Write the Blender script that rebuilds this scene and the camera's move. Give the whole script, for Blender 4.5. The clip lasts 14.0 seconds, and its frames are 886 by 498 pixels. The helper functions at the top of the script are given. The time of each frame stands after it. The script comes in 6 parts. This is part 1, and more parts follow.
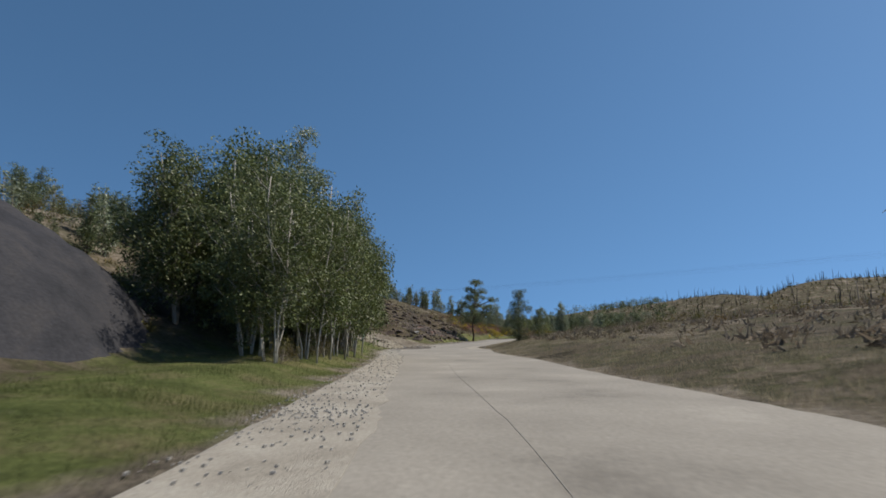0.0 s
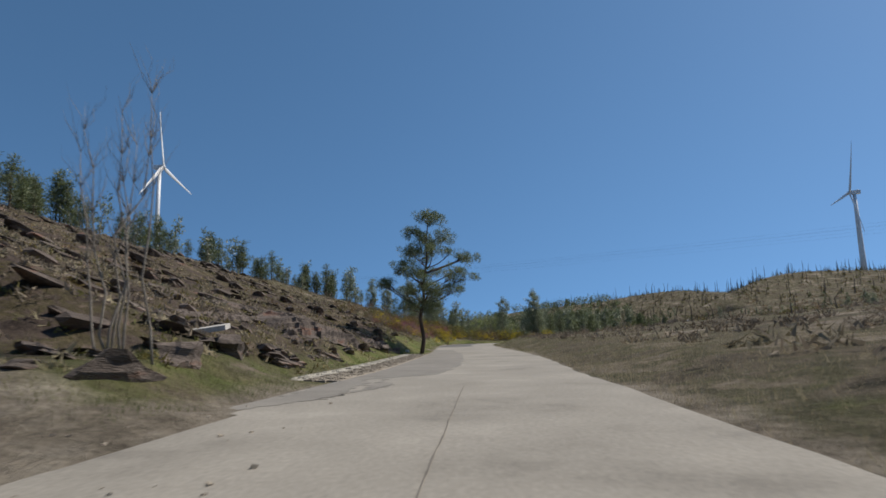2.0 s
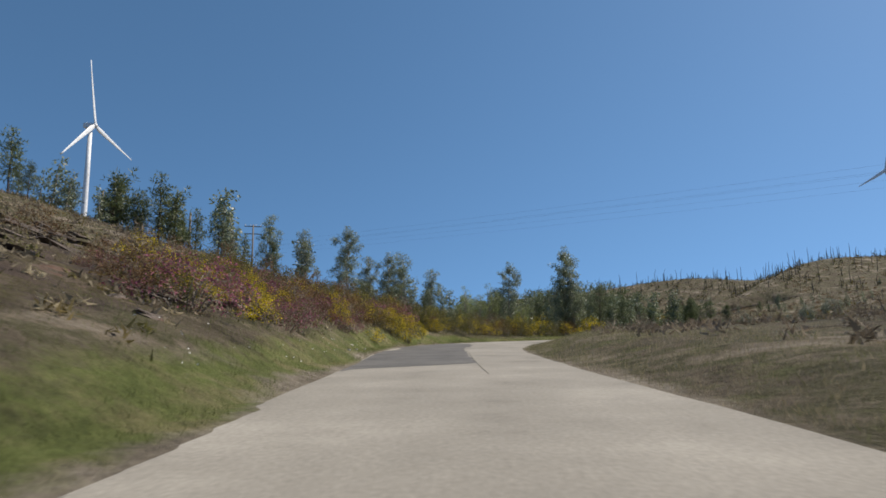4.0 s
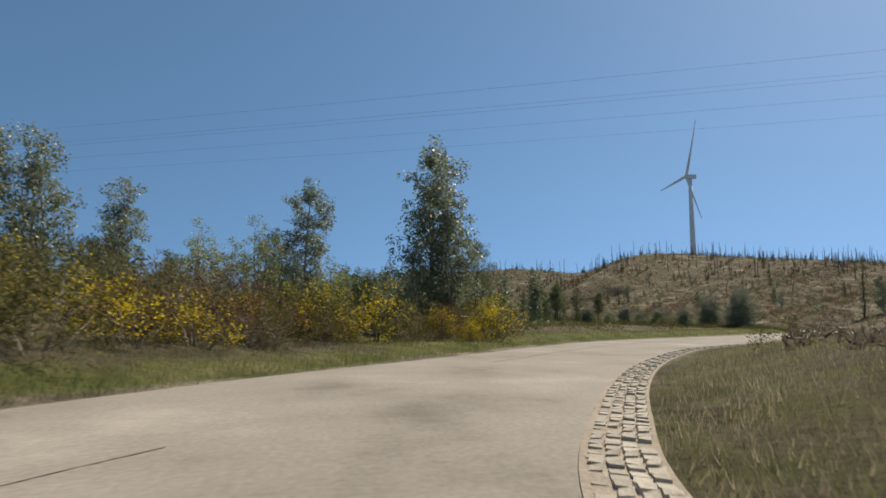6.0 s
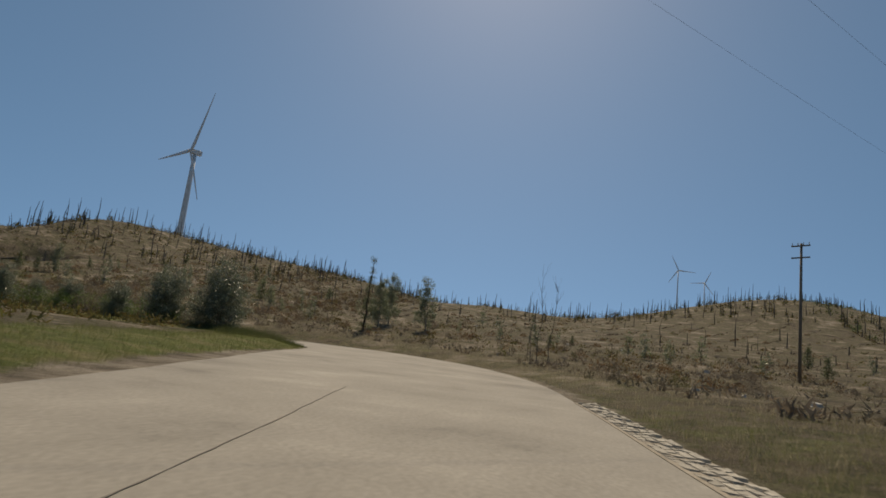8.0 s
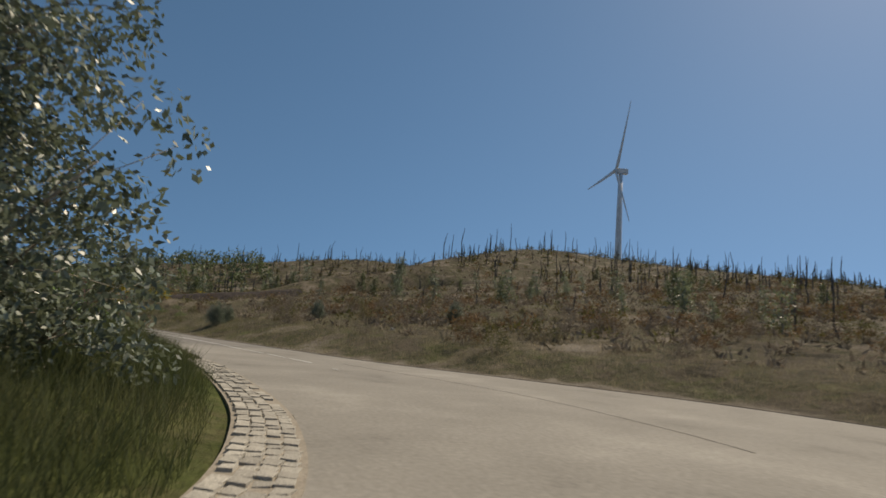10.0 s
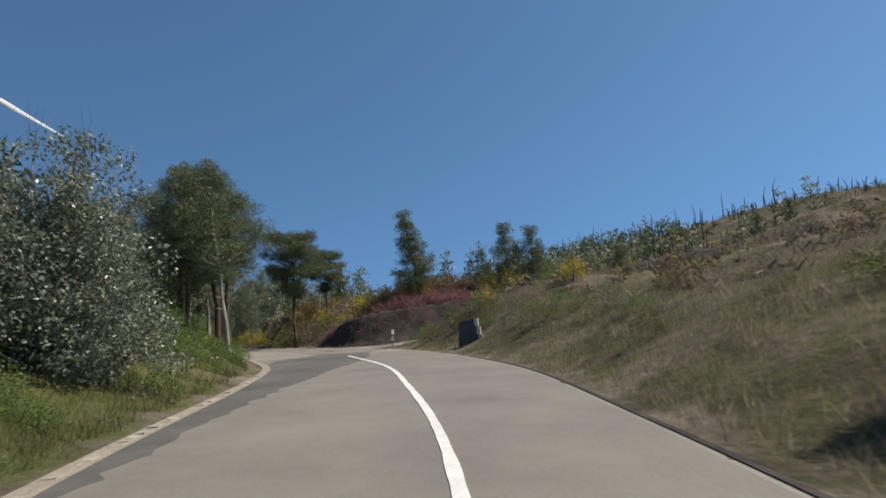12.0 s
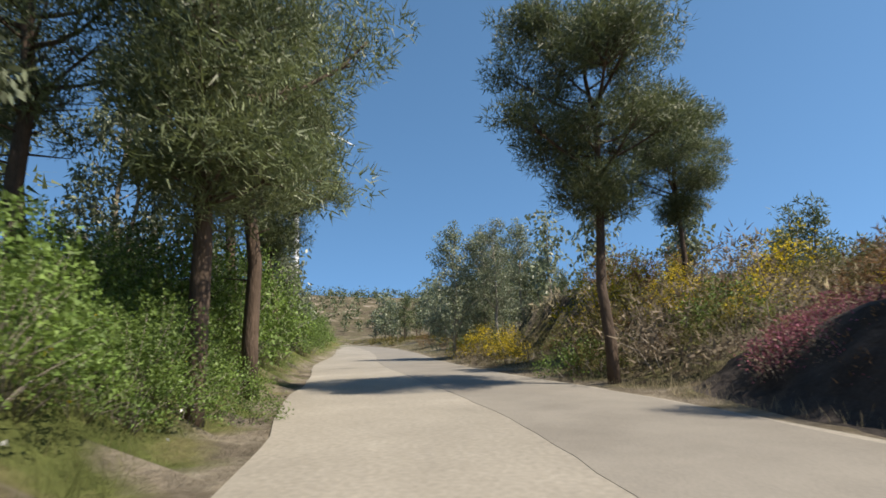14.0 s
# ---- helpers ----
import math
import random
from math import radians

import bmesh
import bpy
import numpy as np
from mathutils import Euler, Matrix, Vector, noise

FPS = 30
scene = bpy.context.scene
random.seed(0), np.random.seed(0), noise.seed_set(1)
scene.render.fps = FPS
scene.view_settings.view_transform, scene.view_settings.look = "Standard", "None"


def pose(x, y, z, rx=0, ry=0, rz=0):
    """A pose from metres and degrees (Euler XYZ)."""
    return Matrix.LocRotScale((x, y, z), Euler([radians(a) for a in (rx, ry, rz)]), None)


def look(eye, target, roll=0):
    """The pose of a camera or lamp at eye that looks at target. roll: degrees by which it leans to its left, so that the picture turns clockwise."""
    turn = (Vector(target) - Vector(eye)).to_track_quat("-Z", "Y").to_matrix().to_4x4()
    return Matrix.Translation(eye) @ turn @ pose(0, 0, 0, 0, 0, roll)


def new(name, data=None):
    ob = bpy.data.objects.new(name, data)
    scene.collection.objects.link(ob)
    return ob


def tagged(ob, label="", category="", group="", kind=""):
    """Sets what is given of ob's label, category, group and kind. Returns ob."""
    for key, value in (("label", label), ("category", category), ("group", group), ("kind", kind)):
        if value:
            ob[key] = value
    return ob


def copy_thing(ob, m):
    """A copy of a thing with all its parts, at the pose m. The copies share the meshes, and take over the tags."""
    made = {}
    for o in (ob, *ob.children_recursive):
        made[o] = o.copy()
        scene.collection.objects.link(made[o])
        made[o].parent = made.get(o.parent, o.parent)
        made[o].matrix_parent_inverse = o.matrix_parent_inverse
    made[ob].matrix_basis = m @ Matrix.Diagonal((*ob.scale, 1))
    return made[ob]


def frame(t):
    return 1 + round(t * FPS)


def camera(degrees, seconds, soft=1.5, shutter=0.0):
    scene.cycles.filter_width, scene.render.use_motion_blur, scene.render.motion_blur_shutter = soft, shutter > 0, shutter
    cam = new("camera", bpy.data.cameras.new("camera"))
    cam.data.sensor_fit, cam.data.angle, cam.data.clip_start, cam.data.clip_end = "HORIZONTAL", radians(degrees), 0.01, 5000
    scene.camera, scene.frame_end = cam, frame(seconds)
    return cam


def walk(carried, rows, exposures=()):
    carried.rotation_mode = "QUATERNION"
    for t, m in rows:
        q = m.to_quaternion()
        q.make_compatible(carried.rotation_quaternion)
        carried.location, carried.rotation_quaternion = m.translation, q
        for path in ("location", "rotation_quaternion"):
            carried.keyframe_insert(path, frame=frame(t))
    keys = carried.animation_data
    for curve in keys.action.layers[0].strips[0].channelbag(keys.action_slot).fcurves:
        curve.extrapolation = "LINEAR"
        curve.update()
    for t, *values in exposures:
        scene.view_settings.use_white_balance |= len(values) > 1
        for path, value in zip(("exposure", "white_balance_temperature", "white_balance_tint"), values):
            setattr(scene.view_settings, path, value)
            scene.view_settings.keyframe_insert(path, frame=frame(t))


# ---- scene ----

# camera: a dashboard camera in a car, about 1.15 m over the road
cam = camera(75.03, 14.0, soft=1.6, shutter=0.08)

# seconds, x, y, z, yaw to the left, pitch up, roll
PATH = [
    (0, 16.60, -6.77, 1.153, 12.87, 8.50, -0.68),
    (0.5, 12.63, 8.65, 1.153, 12.43, 7.98, -0.28),
    (1, 8.76, 23.78, 1.171, 10.81, 7.92, -2.71),
    (1.5, 5.78, 38.10, 1.103, 7.85, 7.76, -2.01),
    (2, 3.99, 52.62, 1.148, 5.13, 8.75, -1.30),
    (2.5, 3.20, 66.85, 1.131, 3.07, 8.28, -1.97),
    (2.7, 2.97, 72.53, 1.180, 2.58, 7.88, -1.25),
    (3.7, 1.35, 98.90, 1.150, 3.20, 8.00, -0.50),
    (4.8, -0.08, 123.66, 1.154, 2.71, 7.57, -1.06),
    (5, 0.03, 127.90, 1.167, 1.17, 7.91, -0.62),
    (5.5, 1.50, 138.50, 1.162, -5.88, 7.64, -1.84),
    (6, 4.16, 147.74, 1.156, -15.20, 7.00, 0.47),
    (6.5, 7.99, 156.95, 1.099, -28.06, 7.53, 3.41),
    (7, 14.10, 166.12, 1.162, -42.42, 8.59, 4.65),
    (7.5, 21.79, 173.02, 1.168, -56.11, 9.86, 6.39),
    (7.7, 25.02, 175.02, 1.156, -60.16, 9.65, 6.71),
    (8.4, 40.00, 181.60, 1.150, -64.00, 9.60, 6.60),
    (9.1, 55.00, 190.20, 1.140, -49.00, 9.50, 6.30),
    (9.8, 65.79, 202.17, 1.123, -25.06, 9.28, 5.62),
    (10, 67.00, 205.81, 1.147, -19.16, 8.67, 4.63),
    (10.5, 67.97, 215.83, 1.171, -7.55, 6.95, 1.42),
    (11, 67.59, 225.77, 1.176, 1.61, 7.21, -0.69),
    (11.5, 65.94, 235.61, 1.159, 9.89, 6.91, -2.33),
    (12, 62.86, 244.46, 1.147, 18.75, 7.17, -3.92),
    (12.5, 58.75, 251.98, 1.166, 25.73, 7.25, -3.82),
    (13, 54.42, 258.58, 1.174, 32.94, 7.73, -3.85),
    (13.5, 50.13, 264.16, 1.146, 39.83, 7.98, -2.80),
    (14, 44.95, 269.88, 1.119, 45.09, 8.50, -1.80),
]


def heading(x, y, z, yaw, pitch, roll):
    a, b = radians(yaw), radians(pitch)
    ahead = Vector((-math.sin(a) * math.cos(b), math.cos(a) * math.cos(b), math.sin(b)))
    return look((x, y, z), Vector((x, y, z)) + 2 * ahead, roll)


walk(cam, [(t, heading(*row)) for t, *row in PATH], exposures=[
    (0, 0.28, 6500, 10), (2.7, 0.28, 6500, 10), (4.8, 0.5, 6900, 10), (6.5, 0.5, 7600, 10), (7.5, -0.1, 8000, 10), (9.8, 0.0, 7600, 10), (10.6, 0.2, 7100, 10), (12, 0.45, 6700, 10), (13.2, 0.86, 6900, 10), (14, 1.02, 6900, 10)])

# ---- daylight ----
SUN_YAW, SUN_UP = -66.0, 52.0      # yaw to the left of +y, height in degrees
world = bpy.data.worlds.new("world")
scene.world = world
world.use_nodes = True
wn = world.node_tree.nodes
sky = wn.new("ShaderNodeTexSky")
sky.sky_type, sky.sun_disc = "NISHITA", False
sky.sun_elevation, sky.sun_rotation = radians(SUN_UP), radians(-SUN_YAW)
sky.altitude, sky.air_density, sky.dust_density, sky.ozone_density = 2500, 0.62, 1.1, 3.0
wn["Background"].inputs["Strength"].default_value = 0.15
deep = wn.new("ShaderNodeHueSaturation")     # a clear, deep blue spring sky
deep.inputs["Hue"].default_value, deep.inputs["Saturation"].default_value = 0.487, 1.07
way, lower = wn.new("ShaderNodeTexCoord"), wn.new("ShaderNodeMapping")     # clear mountain air: little haze towards the horizon
lower.inputs["Location"].default_value, lower.inputs["Scale"].default_value = (0, 0, 0.26), (1, 1, 0.74)
world.node_tree.links.new(way.outputs["Generated"], lower.inputs["Vector"])
world.node_tree.links.new(lower.outputs["Vector"], sky.inputs["Vector"])
world.node_tree.links.new(sky.outputs["Color"], deep.inputs["Color"])
world.node_tree.links.new(deep.outputs["Color"], wn["Background"].inputs["Color"])

sun_data = bpy.data.lights.new("sun", "SUN")
sun_data.energy, sun_data.angle, sun_data.color = 3.8, radians(0.53), (1.0, 0.92, 0.80)
sun = new("sun", sun_data)
_a, _b = radians(SUN_YAW), radians(SUN_UP)
_to = Vector((-math.sin(_a) * math.cos(_b), math.cos(_a) * math.cos(_b), math.sin(_b)))
sun.matrix_world = look(_to * 100, (0, 0, 0))


# ---- materials ----
def material(name, colours, scale=1.0, rough=0.9, detail=6.0, bump=0.0, bump_scale=None, fine=None, island=0.0, thing=0.0,
             translucent=0.0, leaf=0.0, mottle=0.45, metal=0.0, coords="Object", stretch=(1, 1, 1)):
    """Noise-mixed colours at a large and a fine scale, with relief. colours: linear RGB stops of the large noise."""
    m = bpy.data.materials.new(name)
    m.use_nodes = True
    nt = m.node_tree
    n, l = nt.nodes, nt.links
    b = n["Principled BSDF"]
    tc = n.new("ShaderNodeTexCoord")
    mp = n.new("ShaderNodeMapping")
    mp.inputs["Scale"].default_value = stretch
    l.new(tc.outputs[coords], mp.inputs["Vector"])
    big = n.new("ShaderNodeTexNoise")
    big.inputs["Scale"].default_value, big.inputs["Detail"].default_value = scale, detail
    big.inputs["Roughness"].default_value = 0.65
    l.new(mp.outputs["Vector"], big.inputs["Vector"])
    ramp = n.new("ShaderNodeValToRGB")
    e = ramp.color_ramp.elements
    for k, c in enumerate(colours):
        p = 0.5 if len(colours) == 1 else 0.3 + 0.4 * k / (len(colours) - 1)
        if k < 2:
            e[k].position, e[k].color = p, (*c, 1)
        else:
            e.new(p).color = (*c, 1)
    if len(colours) == 1:
        e[1].color = (*colours[0], 1)
    l.new(big.outputs["Fac"], ramp.inputs["Fac"])
    colour = ramp.outputs["Color"]

    def vary(colour, value, amount):
        h = n.new("ShaderNodeHueSaturation")
        r = n.new("ShaderNodeMapRange")
        r.inputs["To Min"].default_value, r.inputs["To Max"].default_value = 1 - amount, 1 + amount
        l.new(value, r.inputs["Value"])
        l.new(r.outputs["Result"], h.inputs["Value"])
        l.new(colour, h.inputs["Color"])
        return h.outputs["Color"]

    small = n.new("ShaderNodeTexNoise")
    small.inputs["Scale"].default_value, small.inputs["Detail"].default_value = fine or scale * 14, 4
    l.new(mp.outputs["Vector"], small.inputs["Vector"])
    colour = vary(colour, small.outputs["Fac"], mottle)
    if island:
        g = n.new("ShaderNodeNewGeometry")
        colour = vary(colour, g.outputs["Random Per Island"], island)
    if thing:
        o = n.new("ShaderNodeObjectInfo")
        colour = vary(colour, o.outputs["Random"], thing)
    l.new(colour, b.inputs["Base Color"])
    b.inputs["Roughness"].default_value, b.inputs["Metallic"].default_value = rough, metal
    b.inputs["Specular IOR Level"].default_value = 0.3
    if bump:
        t = n.new("ShaderNodeTexNoise")
        t.inputs["Scale"].default_value, t.inputs["Detail"].default_value = bump_scale or scale * 8, 6
        l.new(mp.outputs["Vector"], t.inputs["Vector"])
        k = n.new("ShaderNodeBump")
        k.inputs["Strength"].default_value, k.inputs["Distance"].default_value = bump, 0.05
        l.new(t.outputs["Fac"], k.inputs["Height"])
        l.new(k.outputs["Normal"], b.inputs["Normal"])
    if leaf:     # a thin leaf passes on about as much light as it throws back
        tr = n.new("ShaderNodeBsdfTranslucent")
        dim = n.new("ShaderNodeMix")
        dim.data_type, dim.blend_type = "RGBA", "MULTIPLY"
        dim.inputs["Factor"].default_value, dim.inputs["B"].default_value = 1.0, (leaf, leaf, leaf * 0.8, 1)
        l.new(colour, dim.inputs["A"])
        l.new(dim.outputs["Result"], tr.inputs["Color"])
        add = n.new("ShaderNodeAddShader")
        l.new(b.outputs["BSDF"], add.inputs[0])
        l.new(tr.outputs["BSDF"], add.inputs[1])
        l.new(add.outputs["Shader"], n["Material Output"].inputs["Surface"])
    if translucent:
        tr = n.new("ShaderNodeBsdfTranslucent")
        l.new(colour, tr.inputs["Color"])
        mix = n.new("ShaderNodeMixShader")
        mix.inputs["Fac"].default_value = translucent
        l.new(b.outputs["BSDF"], mix.inputs[1])
        l.new(tr.outputs["BSDF"], mix.inputs[2])
        l.new(mix.outputs["Shader"], n["Material Output"].inputs["Surface"])
    return m


M_ROAD = material("worn_pale_asphalt", [(0.165, 0.150, 0.126), (0.252, 0.231, 0.196), (0.288, 0.264, 0.225), (0.36, 0.332, 0.284)], 0.28, 0.85, detail=12, bump=0.25, bump_scale=120, fine=14, mottle=0.34)
M_NEWROAD = material("dark_asphalt", [(0.085, 0.080, 0.073), (0.122, 0.115, 0.105), (0.162, 0.152, 0.138)], 0.5, 0.8, bump=0.25, bump_scale=160, fine=40, mottle=0.26)
M_GRAVEL = material("dusty_gravel", [(0.25, 0.225, 0.185), (0.33, 0.30, 0.25), (0.40, 0.37, 0.315)], 0.8, 0.95, bump=0.6, bump_scale=50, fine=22)
M_PAINT = material("worn_white_paint", [(0.62, 0.60, 0.55), (0.80, 0.79, 0.75)], 3.0, 0.7, fine=30, mottle=0.26)
M_CRACK = material("tar_crack", [(0.14, 0.125, 0.105), (0.20, 0.178, 0.15)], 2.0, 0.9)
M_COBBLE = material("granite_sett", [(0.33, 0.30, 0.25), (0.44, 0.405, 0.34)], 4.0, 0.9, bump=0.5, bump_scale=25, thing=0.14, island=0.14)
M_MORTAR = material("gutter_bedding", [(0.26, 0.225, 0.175), (0.36, 0.31, 0.245)], 2.0, 0.95, bump=0.5)
M_SPOIL = material("dark_grey_earth", [(0.018, 0.019, 0.023), (0.034, 0.034, 0.039), (0.05, 0.047, 0.048)], 0.8, 0.9, bump=0.9, bump_scale=9)
M_HEAP = material("rubbly_earth", [(0.085, 0.078, 0.05), (0.17, 0.148, 0.11), (0.26, 0.23, 0.18), (0.12, 0.125, 0.062)], 1.3, 0.95, bump=1.0, bump_scale=12, fine=18)
M_DIRT = material("washed_earth", [(0.07, 0.06, 0.049), (0.115, 0.10, 0.082), (0.17, 0.148, 0.12)], 0.9, 0.95, bump=0.6, bump_scale=20)
M_BARK_PINE = material("pine_bark", [(0.055, 0.04, 0.03), (0.14, 0.10, 0.075)], 3.0, 0.95, bump=0.9, bump_scale=14, stretch=(1, 1, 0.25))
M_BARK_EUC = material("gum_bark", [(0.16, 0.13, 0.10), (0.38, 0.34, 0.28), (0.22, 0.17, 0.13)], 1.2, 0.85, bump=0.4, stretch=(1, 1, 0.3))
M_BARK_GREY = material("grey_bark", [(0.20, 0.18, 0.15), (0.42, 0.39, 0.34)], 2.5, 0.9, bump=0.5, stretch=(1, 1, 0.3))
M_BARK_PALE = material("pale_bark", [(0.30, 0.275, 0.235), (0.52, 0.49, 0.43)], 2.5, 0.85, bump=0.4, stretch=(1, 1, 0.3))
M_PINE = material("pine_needles", [(0.055, 0.074, 0.034), (0.108, 0.124, 0.060)], 0.8, 0.5, island=0.35, thing=0.15, leaf=0.5)
M_EUC = material("gum_leaves", [(0.078, 0.095, 0.060), (0.155, 0.172, 0.118)], 0.7, 0.42, island=0.45, thing=0.2, leaf=0.65)
M_WILLOW = material("pale_fresh_leaves", [(0.12, 0.15, 0.05), (0.22, 0.24, 0.09)], 0.7, 0.5, island=0.35, thing=0.2, leaf=0.45)
M_ACACIA = material("acacia_leaves", [(0.060, 0.082, 0.026), (0.125, 0.142, 0.055)], 0.6, 0.5, island=0.4, thing=0.15, leaf=0.3)
M_GREEN = material("bramble_leaves", [(0.05, 0.09, 0.018), (0.11, 0.16, 0.035)], 0.8, 0.6, island=0.45, thing=0.2, leaf=0.45)
M_SILVER = material("silver_gum_leaves", [(0.075, 0.095, 0.062), (0.18, 0.20, 0.155)], 0.8, 0.35, island=0.5, leaf=0.35)
M_GORSE = material("gorse_flowers", [(0.18, 0.18, 0.03), (0.62, 0.47, 0.02), (0.75, 0.58, 0.03)], 1.6, 0.7, island=0.3, thing=0.15, translucent=0.35)
M_HEATHER = material("heather_flowers", [(0.14, 0.06, 0.065), (0.30, 0.105, 0.15), (0.36, 0.15, 0.18)], 1.4, 0.8, island=0.4, thing=0.2, translucent=0.3)
M_SCRUB = material("dry_scrub", [(0.125, 0.10, 0.072), (0.24, 0.195, 0.145), (0.14, 0.13, 0.075)], 0.08, 0.9, island=0.4, translucent=0.25)
M_BROOM = material("olive_broom", [(0.075, 0.088, 0.026), (0.15, 0.135, 0.045), (0.20, 0.12, 0.05)], 0.25, 0.8, island=0.4, translucent=0.3)
M_RUST = material("rust_heath", [(0.10, 0.062, 0.036), (0.21, 0.125, 0.062), (0.16, 0.125, 0.06)], 0.3, 0.85, island=0.4, thing=0.2, translucent=0.3)
M_GRASS = material("verge_grass", [(0.088, 0.110, 0.033), (0.148, 0.163, 0.057), (0.235, 0.22, 0.10)], 0.3, 0.7, island=0.35, translucent=0.5)
M_OLIVE = material("olive_grass", [(0.058, 0.074, 0.028), (0.10, 0.115, 0.045), (0.17, 0.16, 0.085)], 0.3, 0.7, island=0.4, translucent=0.4)
M_STRAW = material("dry_grass", [(0.25, 0.21, 0.13), (0.38, 0.325, 0.22), (0.18, 0.175, 0.085)], 0.15, 0.85, island=0.4, translucent=0.5)
M_DEAD = material("dead_wood", [(0.14, 0.12, 0.10), (0.30, 0.27, 0.23)], 2.0, 0.9, bump=0.4)
M_CHAR = material("charred_wood", [(0.065, 0.057, 0.05), (0.15, 0.128, 0.108)], 1.0, 0.95)
M_ROCK = material("schist_rock", [(0.045, 0.036, 0.032), (0.10, 0.080, 0.068), (0.165, 0.135, 0.115), (0.20, 0.095, 0.062)], 0.45, 0.9, bump=1.0, bump_scale=9, thing=0.35, stretch=(1, 1, 4))
M_DRAIN = material("rough_drain_stone", [(0.13, 0.11, 0.085), (0.22, 0.19, 0.15), (0.30, 0.265, 0.215)], 3.0, 0.95, bump=0.8, bump_scale=18, thing=0.3, island=0.3)
M_STONE = material("pale_stone", [(0.38, 0.36, 0.32), (0.55, 0.52, 0.47)], 2.0, 0.9, bump=0.5, thing=0.2)
# bank earth, with albedo lowered to stand in for shade on the face
M_BANK = material("shade_dark_earth", [(0.028, 0.023, 0.021), (0.048, 0.039, 0.035), (0.080, 0.063, 0.055)], 1.4, 0.95, bump=0.8, bump_scale=6, stretch=(1, 1, 1.5))
M_OLDROAD = material("grey_asphalt", [(0.172, 0.157, 0.136), (0.212, 0.195, 0.17), (0.25, 0.23, 0.20)], 0.5, 0.85, bump=0.2, bump_scale=160, fine=30, mottle=0.26)
M_STEEL = material("turbine_white", [(0.72, 0.73, 0.73), (0.80, 0.80, 0.80)], 0.05, 0.45)
M_POLE = material("weathered_pole", [(0.16, 0.13, 0.10), (0.26, 0.22, 0.18)], 2.0, 0.9, bump=0.3, stretch=(1, 1, 0.2))
M_WIRE = material("cable", [(0.05, 0.05, 0.05), (0.07, 0.07, 0.07)], 1.0, 0.6)
M_GALV = material("galvanised_wire", [(0.30, 0.31, 0.31), (0.42, 0.43, 0.43)], 2.0, 0.5, metal=0.6)
M_SHEET = material("green_sheet", [(0.20, 0.30, 0.26), (0.30, 0.40, 0.35)], 1.2, 0.6, bump=0.2)
M_CONC = material("concrete", [(0.36, 0.34, 0.31), (0.50, 0.48, 0.44)], 1.5, 0.9, bump=0.4)
M_SLAB = material("dark_slate", [(0.05, 0.05, 0.06), (0.10, 0.095, 0.10)], 2.5, 0.7, bump=0.5)
M_WHITE = material("white_plate", [(0.70, 0.70, 0.68), (0.80, 0.80, 0.78)], 3.0, 0.6)


# ---- mesh helpers ----
def mesh_of(name, verts, faces, mat, smooth=False):
    me = bpy.data.meshes.new(name)
    me.from_pydata([tuple(v) for v in verts] if not isinstance(verts, np.ndarray) else verts.tolist(), [],
                   faces if not isinstance(faces, np.ndarray) else faces.tolist())
    me.materials.append(mat)
    if smooth:
        me.polygons.foreach_set("use_smooth", [True] * len(me.polygons))
    me.update()
    return me


def child(name, me, parent, label=""):
    ob = new(name, me)
    ob.parent = parent
    return tagged(ob, label) if label else ob


def empty(name, m, label, category, group="", kind=""):
    ob = new(name)
    ob.empty_display_size = 0.2
    ob.matrix_basis = m
    return tagged(ob, label, category, group, kind)


def thing(name, me, m, label, category, group="", kind=""):
    ob = new(name, me)
    ob.matrix_basis = m
    return tagged(ob, label, category, group, kind)


def tube(points, radii, sides=7):
    """Vertices and faces of a tapered tube along points."""
    p = np.array(points, float)
    r = np.broadcast_to(np.array(radii, float), (len(p),))
    way = np.gradient(p, axis=0)
    way /= np.linalg.norm(way, axis=1, keepdims=True) + 1e-9
    ref = np.where(np.abs(way[:, 2:]) > 0.9, np.array([[1.0, 0, 0]]), np.array([[0, 0, 1.0]]))
    u = np.cross(way, ref)
    u /= np.linalg.norm(u, axis=1, keepdims=True) + 1e-9
    v = np.cross(way, u)
    a = np.linspace(0, 2 * math.pi, sides, endpoint=False)
    ring = p[:, None] + r[:, None, None] * (np.cos(a)[None, :, None] * u[:, None] + np.sin(a)[None, :, None] * v[:, None])
    verts = ring.reshape(-1, 3)
    faces = []
    for i in range(len(p) - 1):
        for j in range(sides):
            k = (j + 1) % sides
            faces.append((i * sides + j, i * sides + k, (i + 1) * sides + k, (i + 1) * sides + j))
    faces.append(tuple(range(sides))[::-1])
    faces.append(tuple((len(p) - 1) * sides + j for j in range(sides)))
    return verts, faces


def joined(parts):
    verts, faces, n = [], [], 0
    for v, f in parts:
        verts.append(np.asarray(v, float))
        faces += [tuple(i + n for i in q) for q in f]
        n += len(v)
    return np.concatenate(verts), faces


def box(cx, cy, cz, sx, sy, sz, turn=0.0):
    c, s = math.cos(turn), math.sin(turn)
    v = [(cx + c * a * sx / 2 - s * b * sy / 2, cy + s * a * sx / 2 + c * b * sy / 2, cz + h * sz / 2)
         for h in (-1, 1) for a, b in ((-1, -1), (1, -1), (1, 1), (-1, 1))]
    return v, [(3, 2, 1, 0), (4, 5, 6, 7), (0, 1, 5, 4), (1, 2, 6, 5), (2, 3, 7, 6), (3, 0, 4, 7)]


